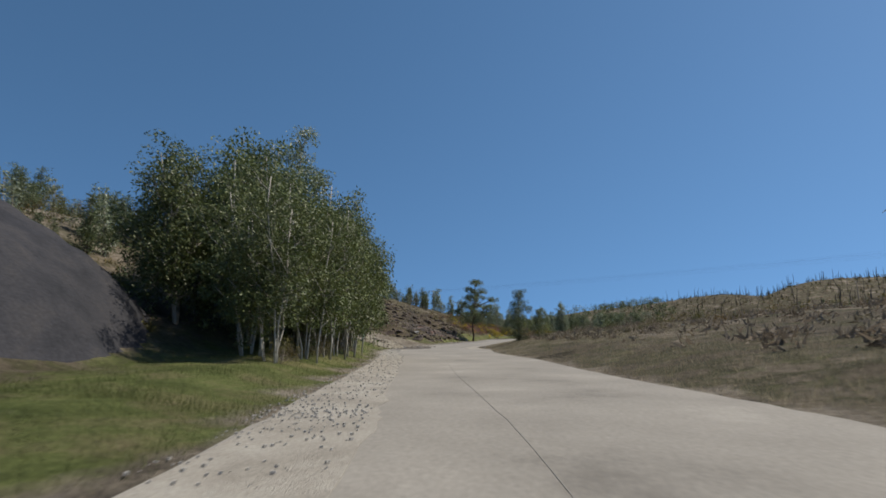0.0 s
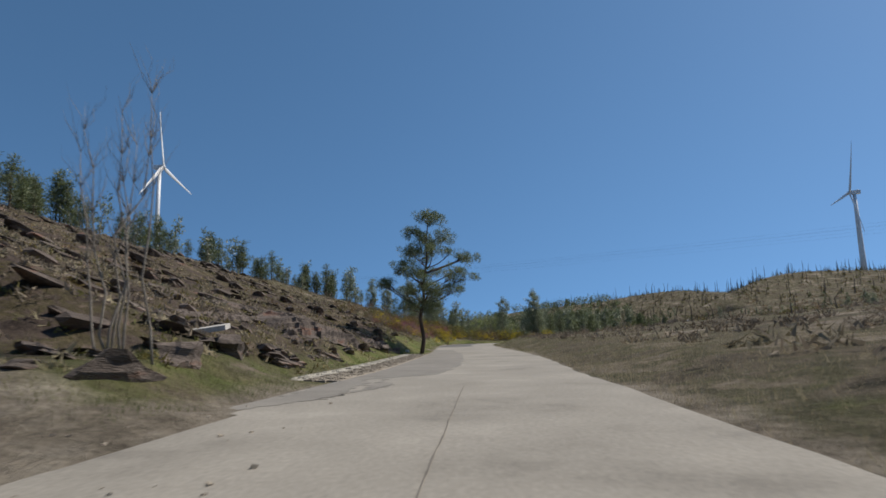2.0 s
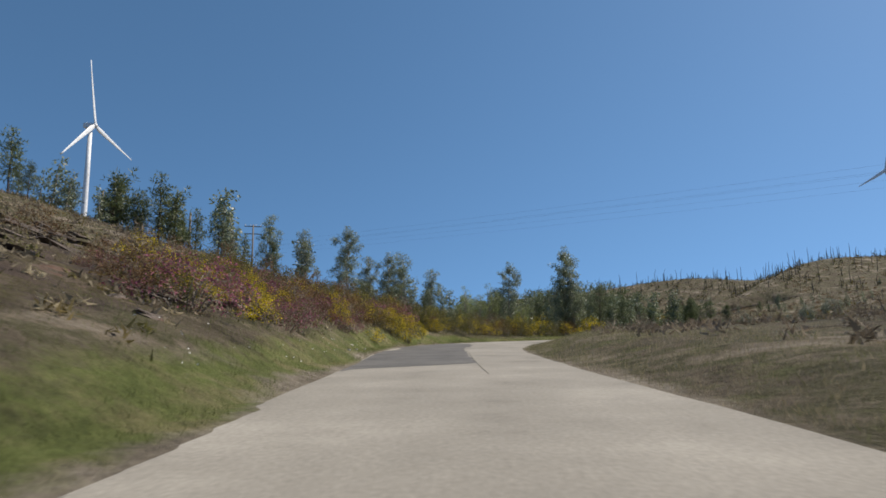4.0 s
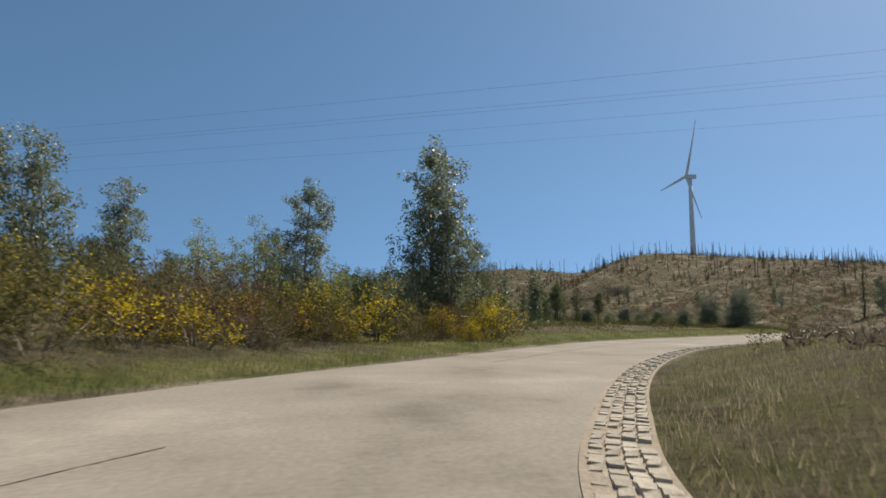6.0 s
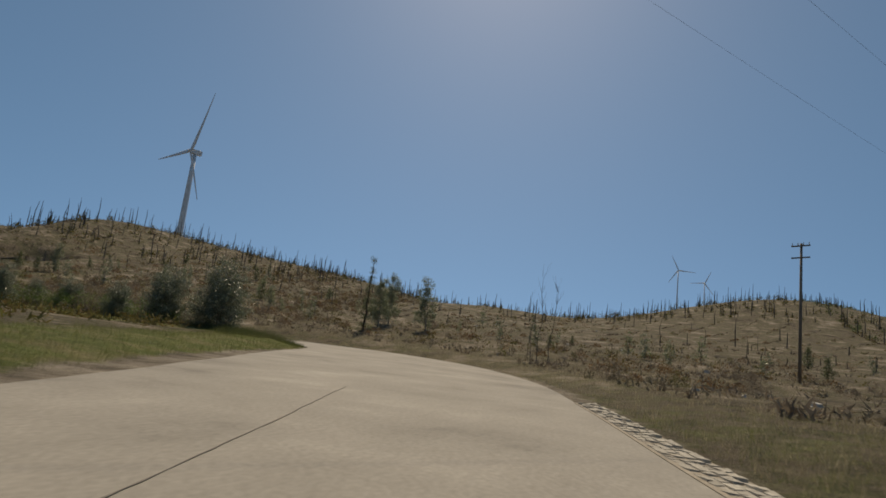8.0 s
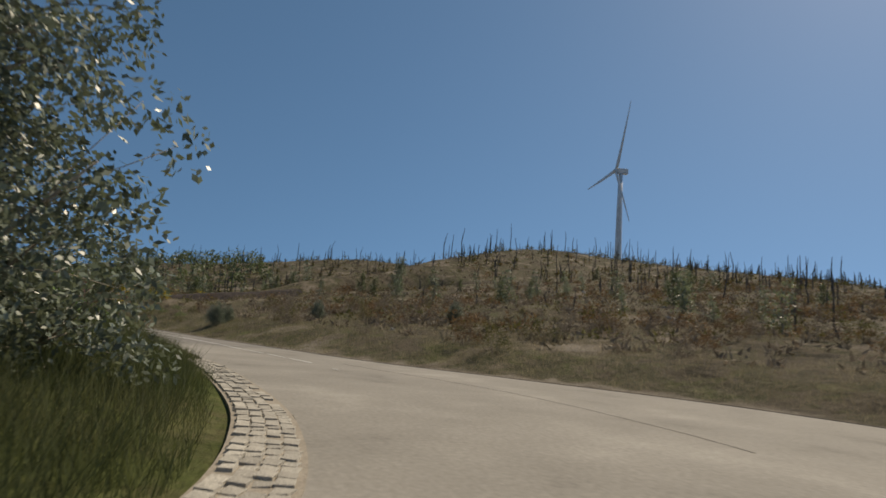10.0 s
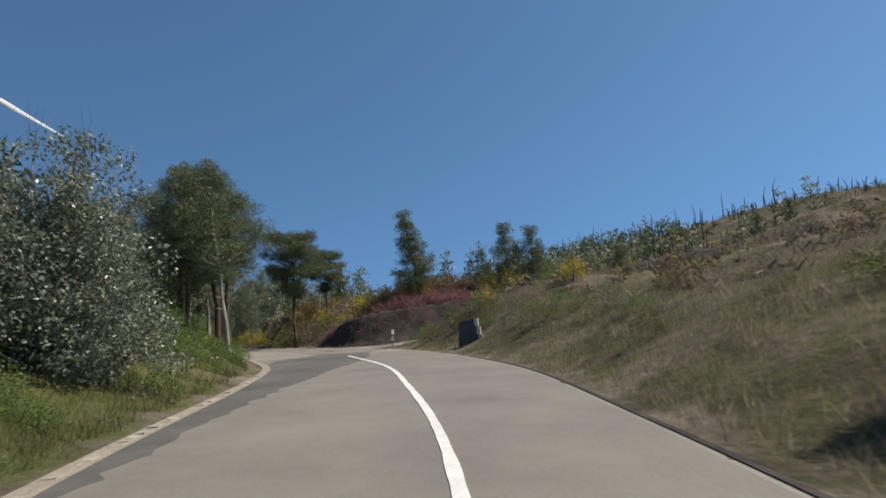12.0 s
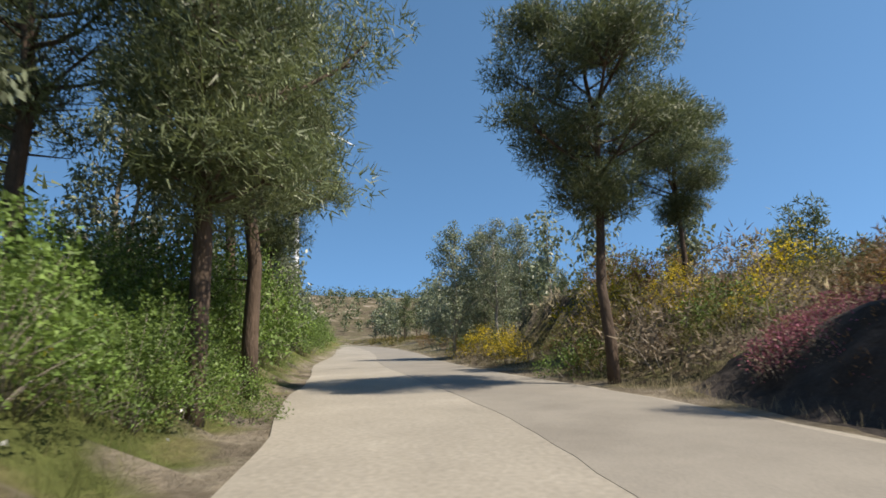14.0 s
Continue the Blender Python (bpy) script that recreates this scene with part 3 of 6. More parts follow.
# ---- trees and shrubs, each kind built once in a few shapes ----
def bent(rng, a, b, n=6, sway=0.06):
    """Points from a to b with a slight sway."""
    a, b = np.array(a, float), np.array(b, float)
    t = np.linspace(0, 1, n)[:, None]
    p = a + (b - a) * t
    p[1:-1] += rng.normal(0, sway, (n - 2, 3)) * np.linalg.norm(b - a) * np.array([1, 1, 0.3])
    return p


def plant(name, label, category, wood, wood_mat, leaf, leaf_mat, group="", crown="crown", stem="trunk"):
    """A plant at the origin: its wood and its leaves as parts."""
    top = empty(name, Matrix(), label, category, group)
    if wood:
        child(stem, mesh_of(stem, *joined(wood), wood_mat, True), top)
    if leaf is not None:
        child(crown, mesh_of(crown, *leaf, leaf_mat), top)
    return top


def clumped(rng, clumps, per, length, width, droop=0.0, out=0.6, tri=False):
    """Leaves gathered round clumps of (x, y, z, rx, rz)."""
    cl = np.repeat(np.array(clumps, float), per, axis=0)
    b = in_ball(rng, len(cl))
    c = cl[:, :3] + b * cl[:, [3, 3, 4]]
    return leaves(rng, c, length, width, droop, b * out + rng.normal(0, 0.5, b.shape), tri)


def lobed(rng, trunk, r0, lobes, clumps, size, flat=0.7, low=0.2, twigs=True, rise=0.5):
    """Limbs from the trunk to each lobe of the crown, twigs in it, and the places of its leaf clumps."""
    wood, out = [], []
    for x, y, z, r in lobes:
        c = np.array((x, y, z), float)
        axis = np.array([np.interp(z, trunk[:, 2], trunk[:, 0]), np.interp(z, trunk[:, 2], trunk[:, 1])])
        reach = np.linalg.norm(c[:2] - axis)
        za = max(low * trunk[-1, 2], min(z - rise * reach, trunk[-1, 2] * 0.97))
        foot = np.array([np.interp(za, trunk[:, 2], trunk[:, 0]), np.interp(za, trunk[:, 2], trunk[:, 1]), za])
        mid = foot + (c - foot) * 0.5 + (0, 0, -0.12 * reach) + rng.normal(0, 0.08, 3) * max(reach, 0.5)
        t = np.linspace(0, 1, 5)[:, None]
        limb = foot * (1 - t) ** 2 + 2 * mid * t * (1 - t) + c * t ** 2
        rl = min(r0 * 0.5, 0.018 + 0.018 * reach)
        wood.append(tube(limb, np.linspace(rl, rl * 0.35, 5), 5))
        n = max(3, int(clumps * r * r))
        d = rng.normal(size=(n, 3)) + (0, 0, 0.25)
        d /= np.linalg.norm(d, axis=1, keepdims=True)
        p = c + d * r * rng.uniform(0.35, 1.0, (n, 1)) * (1, 1, flat)
        for k, q in enumerate(p):
            if twigs and k % 2 == 0:
                wood.append(tube([limb[3], (limb[3] + q) / 2 + (0, 0, 0.05), q], [rl * 0.3, rl * 0.2, 0.004], 3))
            s = size * rng.uniform(0.7, 1.3)
            out.append((*q, s, s * 0.75))
    return wood, out


def make_pine(seed, h, low, left, right=None, name="pine_tree", lean=0.3, per=80, clumps=9, size=0.34, lobe=0.75, levels=None, needle=0.2, flat=0.6, group="pines",
              label="dark green pine with a bare brown trunk", twigs=True, width=0.016, mat=None, bark=None):
    """left and right: the crown's reach to -x and +x from its foot to its top."""
    rng = np.random.RandomState(seed)
    right = right or left
    tip = (lean * rng.uniform(-1, 1), lean * rng.uniform(-1, 1), h * 0.95)
    trunk = bent(rng, (0, 0, -0.3), tip, 8, 0.008)
    r0 = 0.017 * h
    stem, lobes = [tube(trunk, np.linspace(r0, r0 * 0.2, 8), 9 if twigs else 5)], []
    levels = levels or max(4, int(h * (1 - low) * 1.0))
    for f in np.linspace(0, 1, levels):
        z = h * (low + (0.96 - low) * f)
        x0, y0 = np.interp(z, trunk[:, 2], trunk[:, 0]), np.interp(z, trunk[:, 2], trunk[:, 1])
        a0 = rng.uniform(0, 6.28)
        wl, wr = np.interp(f, np.linspace(0, 1, len(left)), left), np.interp(f, np.linspace(0, 1, len(right)), right)
        n = max(2, int(2 + (wl + wr) * 1.15 / lobe))
        for k in range(n):
            a = a0 + 6.28 * k / n + rng.normal(0, 0.25)
            reach = wl + (wr - wl) * (1 + math.cos(a)) / 2
            g = max(0.0, reach - lobe * 0.6) * (rng.uniform(0.75, 1.0) if k % 3 else rng.uniform(0.35, 0.7))
            lobes.append((x0 + math.cos(a) * g, y0 + math.sin(a) * g, z + rng.normal(0, 0.2), lobe * rng.uniform(0.75, 1.25)))
    wood, cl = lobed(rng, trunk, r0, lobes, clumps, size, flat, low * 0.9, twigs)
    for k in range(6 if twigs else 0):     # dead stubs under the crown
        z, a = h * rng.uniform(low * 0.5, low), rng.uniform(0, 6.28)
        b = np.array([np.interp(z, trunk[:, 2], trunk[:, 0]), np.interp(z, trunk[:, 2], trunk[:, 1]), z])
        L = rng.uniform(0.3, 0.9)
        wood.append(tube([b, b + np.array([math.cos(a) * L, math.sin(a) * L, 0.1])], [0.022, 0.008], 4))
    return plant(name, label, "tree", stem + wood, bark or M_BARK_PINE, clumped(rng, cl, per, needle, width, -0.25, 0.9, True), mat or M_PINE, group)


def make_gum(seed, h, low, reach, name="eucalyptus_tree", mat=None, per=34, bark=None, leaf=0.22, clumps=11, size=0.42, lobe=1.1, stems=1, n=None, droop=0.7, twigs=True, group="eucalyptus",
             label="tall grey-green eucalyptus with drooping leaves", ratio=0.2, girth=1.0):
    rng = np.random.RandomState(seed)
    stem, wood, cl = [], [], []
    for s in range(stems):
        a = rng.uniform(0, 6.28)
        foot = np.array([math.cos(a), math.sin(a), 0]) * (0.3 if stems > 1 else 0) + (0, 0, -0.3)
        hs = h * (1 if s == 0 else rng.uniform(0.72, 0.9))
        lead = bent(rng, foot, foot * (2.4, 2.4, 0) + (rng.normal(0, 0.25), rng.normal(0, 0.25), hs * 0.94), 8, 0.010)
        r0 = (0.012 * h + 0.02) * (1 if stems == 1 else 0.75) * girth
        stem.append(tube(lead, np.linspace(r0, 0.02, 8), 8 if twigs else 5))
        lobes = []
        m = (n or int(h * (1 - low) * 3.2)) // stems
        for k in range(m):
            f = (k + rng.uniform(0, 0.8)) / m
            z = hs * (low + (0.97 - low) * f)
            g = np.interp(f, np.linspace(0, 1, len(reach)), reach)
            a = k * 2.4 + rng.normal(0, 0.4)
            q = max(0, g - lobe * 0.4) * rng.uniform(0.3, 1.0)
            lobes.append((np.interp(z, lead[:, 2], lead[:, 0]) + math.cos(a) * q, np.interp(z, lead[:, 2], lead[:, 1]) + math.sin(a) * q, z, lobe * rng.uniform(0.7, 1.2) * (1 - 0.2 * f)))
        w, c = lobed(rng, lead, r0, lobes, clumps, size, 1.15, low * 0.8, twigs, 0.9)
        wood += w
        cl += c
    return plant(name, label, "tree", stem + wood, bark or M_BARK_EUC, clumped(rng, cl, per, leaf, leaf * ratio, droop), mat or M_EUC, group)


def make_bush(name, seed, r, h, mat, label, leaf=0.1, n=30, per=26, group="", mat2=None, share=0.0, ratio=0.22):
    rng = np.random.RandomState(seed)
    wood, clumps = [], []
    for k in range(n):
        a, q = rng.uniform(0, 6.28), math.sqrt(rng.uniform(0, 1))
        z = h * (0.12 + 0.82 * rng.uniform(0, 1) ** 0.7 * math.sqrt(max(0.05, 1 - q * q)))
        tip = np.array([math.cos(a) * r * q, math.sin(a) * r * q, z])
        if k % 3 == 0:
            wood.append(tube([(tip[0] * 0.15, tip[1] * 0.15, -0.2), tip * 0.55 + rng.normal(0, 0.05, 3), tip * 1.05], [0.014, 0.010, 0.003], 3))
        s = rng.uniform(0.16, 0.34) * (0.5 + 0.5 * r)
        clumps.append((*tip, s, s * 1.0))
    cut = int(len(clumps) * share)
    top = plant(name, label, "bush", wood, M_DEAD, clumped(rng, clumps[cut:], per, leaf, leaf * ratio, -0.3, 0.8, True), mat, group, "foliage", "stem")
    if cut:
        child("blossom", mesh_of("blossom", *clumped(rng, clumps[:cut] + [(c[0], c[1], c[2] + 0.06, c[3], c[4]) for c in clumps[cut::3]], per, leaf * 0.8, leaf * 0.26, -0.2, 0.8, True), mat2), top)
    return top


def make_bare(seed, h, stems=1, name="bare_tree", mat=None, label="bare pale dead tree with thin upright twigs"):
    rng = np.random.RandomState(seed)
    wood, twigs = [], []
    for s in range(stems):
        foot = np.array([rng.normal(0, 0.35), rng.normal(0, 0.35), -0.3]) * (1 if stems > 1 else 0.2)
        foot[2] = -0.3
        stem = bent(rng, foot, foot + (rng.normal(0, 0.5), rng.normal(0, 0.5), h * rng.uniform(0.8, 1)), 7, 0.015)
        wood.append(tube(stem, np.linspace(0.036, 0.008, 7), 6))
        for k in range(26):
            i = rng.randint(3, 7)
            b = stem[i]
            a, L = rng.uniform(0, 6.28), rng.uniform(0.5, 1.3)
            twigs.append(tube(bent(rng, b, b + np.array([math.cos(a) * L * 0.45, math.sin(a) * L * 0.45, L]), 4, 0.05), [0.008, 0.006, 0.004, 0.002], 3))
    top = empty(name, Matrix(), label, "tree")
    child("trunk", mesh_of("trunk", *joined(wood), mat or M_BARK_GREY, True), top)
    child("twig_crown", mesh_of("twig_crown", *joined(twigs), mat or M_BARK_GREY), top)
    return top


USED = set()


def put(kind, x, y, height=None, own=1.0, turn=None, sink=0.05, tilt=0.0, label=""):
    """A copy of a plant on the ground; the first call takes the plant itself."""
    h = own if height is None else height / kind["h"]
    turn = random.uniform(0, 360) if turn is None else turn
    m = pose(x, y, float(gz(x, y)) - sink, tilt, 0, turn)
    ob = kind["ob"]
    if ob.name in USED:
        ob = copy_thing(ob, m)
    USED.add(ob.name)
    ob.matrix_basis = m @ Matrix.Diagonal((h, h, h, 1))
    if label:
        ob["label"] = label
    return ob


def kind(ob, h):
    return {"ob": ob, "h": h}


random.seed(5)
DOME = [1.1, 2.4, 3.0, 3.0, 2.8, 2.3]
CONE = [1.7, 1.9, 1.6, 1.3, 0.9, 0.4]
LONE = kind(make_pine(11, 10.7, 0.34, [2.8, 4.2, 3.4, 2.4, 2.1, 1.7, 1.1], [1.8, 2.8, 4.0, 4.7, 3.8, 2.3, 1.2], lean=0.5, per=75, clumps=12, size=0.30, lobe=0.95, levels=6, flat=0.5,
                      label="lone open-crowned pine leaning at the road edge"), 10.7)
PINE_D = kind(make_pine(12, 9.4, 0.50, DOME, lean=0.2, per=90, clumps=24, size=0.40, lobe=1.0, width=0.014, label="umbrella-crowned pine with a forked bare trunk"), 9.4)
PINE_A = kind(make_pine(17, 10.0, 0.38, [1.4, 2.2, 2.3, 2.0, 1.7, 0.9], lean=0.5, per=55, clumps=10, size=0.38, lobe=0.85), 10.0)
PINE_C = kind(make_pine(13, 11.0, 0.42, [1.6, 2.6, 2.5, 2.4, 1.9, 1.0], [1.9, 2.3, 2.8, 2.2, 1.6, 0.8], lean=0.7, per=90, clumps=13, size=0.44, lobe=1.05, width=0.013), 11.0)
PINE_T = kind(make_pine(19, 9.6, 0.22, [1.5, 2.9, 1.3, 1.6, 1.2, 0.9, 0.4], [2.3, 1.4, 2.0, 1.5, 1.3, 0.8, 0.4], lean=0.6, per=70, clumps=15, size=0.38, lobe=0.95, label="tall slender pine on top of the bank"), 9.6)
PINE_W = kind(make_pine(62, 8.5, 0.55, [1.2, 1.8, 1.7, 1.4, 0.8], lean=0.9, per=50, clumps=9, size=0.36, lobe=0.8, bark=M_BARK_GREY, label="pale-trunked pine with dead stubs leaning over the verge"), 8.5)
PINE_E = kind(make_pine(61, 9.8, 0.36, [1.0, 1.5, 1.5, 1.3, 1.1, 0.7], [2.0, 2.4, 2.9, 2.8, 2.2, 1.0], lean=0.4, per=95, clumps=14, size=0.42, lobe=1.05, width=0.013, label="tall pine reaching over the road"), 9.8)
PINE_H = kind(make_pine(63, 7.6, 0.60, [1.3, 1.9, 2.0, 1.7, 0.9], [1.6, 2.2, 2.2, 1.8, 0.9], lean=0.3, per=80, clumps=14, size=0.38, lobe=0.85, width=0.012, label="thick dark-trunked pine with a high crown beside the road"), 7.6)
PINE_Y = kind(make_pine(14, 5.0, 0.10, [1.1, 1.5, 1.5, 1.3, 0.9, 0.4], lean=0.15, per=85, clumps=17, size=0.3, lobe=0.7, needle=0.22, flat=1.1, label="young bushy pine with upright shoots", width=0.012), 5.0)
PINE_F = kind(make_pine(16, 7.0, 0.3, [1.3, 1.8, 1.6, 1.2, 0.6], per=12, clumps=5, size=0.48, lobe=1.0, needle=0.42, width=0.06, twigs=False, levels=5, label="distant dark green pine in the wood"), 7.0)
PINE_S = kind(make_pine(15, 4.0, 0.12, [1.1, 1.2, 1.0, 0.8, 0.4], per=12, clumps=5, size=0.36, lobe=0.68, needle=0.36, width=0.05, twigs=False, levels=5, lean=0.2, label="small dark pine on the slope"), 4.0)
GUM_A = kind(make_gum(21, 11.0, 0.14, [1.8, 2.7, 2.5, 2.1, 1.7, 0.9]), 11.0)
GUM_B = kind(make_gum(22, 10.0, 0.18, [1.6, 2.3, 2.0, 2.1, 1.5, 0.8], stems=2), 10.0)
GUM_C = kind(make_gum(23, 12.0, 0.34, [1.5, 2.2, 2.4, 2.1, 1.5, 0.8], leaf=0.19, bark=M_BARK_GREY), 12.0)
GUM_T = kind(make_gum(26, 7.0, 0.44, [1.5, 1.7, 1.3, 1.0, 0.6], lobe=0.62, n=24, per=40, label="single open-crowned eucalyptus above the fence"), 7.0)
GUM_F = kind(make_gum(27, 7.0, 0.2, [1.2, 1.6, 1.4, 1.1, 0.6], per=11, leaf=0.4, clumps=4, size=0.5, lobe=1.15, twigs=False, ratio=0.26, label="distant grey-green eucalyptus in the wood"), 7.0)
GUM_S = kind(make_gum(24, 4.0, 0.1, [0.9, 1.0, 0.8, 0.6, 0.4], name="young_eucalyptus", per=10, leaf=0.3, clumps=7, size=0.36, lobe=0.72, twigs=False, ratio=0.24, label="young grey-green eucalyptus on the slope"), 4.0)
SILVER = kind(make_gum(25, 5.0, 0.05, [2.0, 2.3, 2.1, 1.7, 0.9], name="silver_gum", mat=M_SILVER, per=64, leaf=0.105, clumps=15, size=0.38, lobe=0.95, n=48, ratio=0.26, droop=0.4, stems=3, label="bushy silver-leaved young eucalyptus beside the road"), 5.0)
ACACIA = [kind(make_gum(31 + k, h, 0.27, [w, w * 1.2, w * 1.15, w, w * 0.7], name="acacia_tree", mat=M_ACACIA, bark=M_BARK_GREY, per=40, leaf=0.165, clumps=10, size=0.5, lobe=1.25, n=36, stems=3, droop=0.3, ratio=0.22,
                        group="roadside acacias", label="dense green acacia with pale slender stems"), h) for k, (h, w) in enumerate(((9.0, 2.1), (8.0, 2.1), (7.0, 2.0)))]
WILLOW = kind(make_gum(35, 5.5, 0.06, [1.6, 1.9, 1.8, 1.5, 0.9], name="willow_tree", mat=M_WILLOW, bark=M_BARK_GREY, per=40, leaf=0.13, clumps=11, size=0.3, stems=3, n=20, droop=0.3, ratio=0.18, group="pale leafy trees",
                       label="pale fresh green leafy tree among the eucalyptus"), 5.5)
GORSE = kind(make_bush("gorse_bush", 41, 1.0, 1.9, M_BROOM, "yellow flowering gorse bush on the bank", 0.075, 80, 42, "gorse bushes", M_GORSE, 0.5), 1.9)
GORSE_S = kind(make_bush("gorse_bush", 42, 0.7, 1.0, M_BROOM, "small yellow flowering gorse bush", 0.07, 30, 34, "gorse bushes", M_GORSE, 0.55), 1.0)
SHRUB = kind(make_bush("tall_shrub", 47, 1.5, 3.0, M_GREEN, "tall leafy green shrub between the pines", 0.085, 95, 34, "tall shrubs", ratio=0.34), 3.0)
HEATHER = kind(make_bush("heather_bush", 43, 1.0, 1.0, M_SCRUB, "pink-purple flowering heather clump", 0.07, 44, 34, "heather", M_HEATHER, 0.6), 1.0)
BROOM = kind(make_bush("broom_bush", 44, 1.1, 1.7, M_BROOM, "olive and rust-coloured broom bush", 0.14, 34, 26, "broom bushes", ratio=0.13), 1.7)
RUST = kind(make_bush("heath_shrub", 48, 1.0, 1.5, M_RUST, "rust-brown twiggy heath shrub", 0.13, 36, 26, "heath shrubs", ratio=0.12), 1.5)
BRAMBLE = kind(make_bush("bramble_bush", 45, 1.1, 1.2, M_GREEN, "fresh green bramble bush on the verge", 0.065, 42, 36, "brambles", ratio=0.36), 1.2)
SCRUB = kind(make_bush("scrub_bush", 46, 0.9, 1.1, M_SCRUB, "dry grey-brown scrub bush", 0.13, 28, 24, "scrub", ratio=0.12), 1.1)
BARE = kind(make_bare(51, 6.5, 7, mat=M_DEAD), 6.5)
BARE_B = kind(make_bare(52, 7.0, 2, name="dead_tree", mat=M_CHAR, label="burnt bare tree on the slope"), 7.0)
SPIKE = kind(make_pine(53, 8.0, 0.08, [0.9, 0.7, 0.6, 0.45, 0.2], name="burnt_conifer", per=26, clumps=9, size=0.2, lobe=0.42, levels=9, group="", label="thin half-burnt conifer with sparse needles"), 8.0)

# the grove on the left at the start
for x, y, k, h in ((5.6, 13.2, 0, 7.0), (4.6, 15.8, 1, 8.0), (5.3, 18.3, 2, 7.2), (4.7, 21.4, 0, 7.8), (2.0, 12.6, 1, 7.2), (1.6, 17.0, 0, 8.6), (1.2, 21.2, 1, 8.2),
                   (3.8, 24.2, 2, 6.4), (3.4, 18.8, 1, 7.6), (3.4, 14.6, 0, 8.4), (2.6, 16.0, 2, 8.8), (0.4, 14.0, 1, 6.8)):
    put(ACACIA[k], x, y, h)
SLENDER = kind(make_gum(38, 7.6, 0.30, [1.1, 1.8, 2.0, 1.7, 1.1], name="acacia_tree", mat=M_ACACIA, bark=M_BARK_PALE, per=42, leaf=0.15, clumps=12, size=0.42, lobe=0.95, n=46, stems=5, droop=0.4, ratio=0.2, girth=0.5,
                        group="roadside acacias", label="slender acacia with several bare pale stems"), 7.6)
for x, y, h in ((7.6, 9.4, 6.0), (7.4, 12.2, 6.8), (6.9, 14.6, 7.2), (6.5, 17.0, 6.8), (6.0, 19.2, 7.0), (6.0, 10.8, 7.2), (5.2, 22.4, 6.4)):
    put(SLENDER, x, y, h)
for k in range(16):     # dry undergrowth at their feet
    put(SCRUB if k % 2 else BROOM, 7.6 - 0.19 * k + random.uniform(-0.6, 0.2), 9.5 + 0.85 * k, random.uniform(0.5, 1.1))
put(GUM_C, 0.6, 25.0, 11.6)
# the slope behind the fence and along the rocks
put(GUM_T, -11.5, 46.3, 12.9 - float(gz(-11.5, 46.3)))
put(PINE_Y, -10.2, 63.4, 5.0)
put(PINE_Y, -11.6, 64.6, 4.0)
put(BARE, -3.6, 63.5, 5.7, label="bare pale many-stemmed tree above the rocks")
lone = put(LONE, -1.9, 97.6, 10.9, turn=0, tilt=0)
lone.matrix_basis = lone.matrix_basis @ Matrix.Rotation(radians(6), 4, "Y")
put(PINE_Y, 11.1, 49.8, 4.8, label="young bushy pine with upright shoots on the verge")
put(PINE_Y, 12.9, 51.6, 2.8)
put(PINE_A, 18.6, 190.9, 6.8)
put(PINE_A, 16.4, 191.8, 5.6)
put(SCRUB, 20.0, 190.0, 2.0)
# eucalyptus beyond the right-hand bend, and trees on the ridge
for x, y, h, k in ((-14.6, 175.2, 9.9, GUM_A), (-8.3, 183.1, 10.4, GUM_B), (-10.4, 181.0, 9.4, GUM_A), (-5.6, 184.2, 8.4, GUM_B), (5.4, 185.8, 9.6, GUM_A), (11.5, 177.9, 10.9, GUM_A), (-12.4, 177.0, 7.5, GUM_B),
                   (12.9, 177.0, 8.4, GUM_B), (3.4, 184.0, 6.0, GUM_A), (-20.5, 163.0, 6.2, GUM_B), (-23.5, 159.5, 6.5, GUM_F), (-17.5, 167.5, 6.5, GUM_B), (-26.0, 153.0, 5.5, PINE_F), (-19.0, 171.0, 6.0, GUM_F)):
    put(k, x, y, h)
for x, y, h in ((-1.0, 183.0, 5.6), (1.0, 181.5, 4.6), (2.8, 183.0, 6.0), (13.8, 181.0, 3.5), (7.2, 184.5, 4.2)):
    put(WILLOW, x, y, h)
# beyond the second bend
put(SPIKE, 93.0, 219.0, 9.5)
put(BARE_B, 78.0, 191.5, 8.0)
put(BARE_B, 80.5, 193.5, 6.0)
for x, y, h in ((63.8, 213.2, 5.4), (61.8, 216.6, 4.4), (60.6, 220.4, 2.8), (59.8, 225.6, 2.6), (60.0, 231.0, 2.2), (58.0, 236.6, 2.0), (55.6, 242.4, 2.4), (53.2, 247.0, 2.6), (50.6, 251.4, 2.4), (48.0, 255.8, 2.4), (56.4, 229.0, 3.2), (53.2, 235.6, 3.0), (61.4, 227.6, 1.8), (59.4, 234.4, 1.6),
                (53.6, 251.6, 4.0), (52.2, 253.0, 3.2), (65.9, 250.0, 1.7), (66.6, 250.8, 1.2), (72.6, 247.6, 1.3), (80.0, 240.0, 1.4)):
    put(SILVER, x, y, h)
put(BARE, 50.0, 254.5, 5.4, label="tall bare pale stems among the silver bushes")
put(PINE_D, 38.6, 281.2, 8.5, turn=20)
put(PINE_D, 38.0, 286.6, 6.0, turn=200)
slim = put(PINE_T, 48.7, 281.0, 6.6, turn=60, tilt=0)
slim.matrix_basis = Matrix.Translation(slim.matrix_basis.translation) @ Matrix.Rotation(radians(-5), 4, "Y") @ slim.matrix_basis.to_3x3().to_4x4()
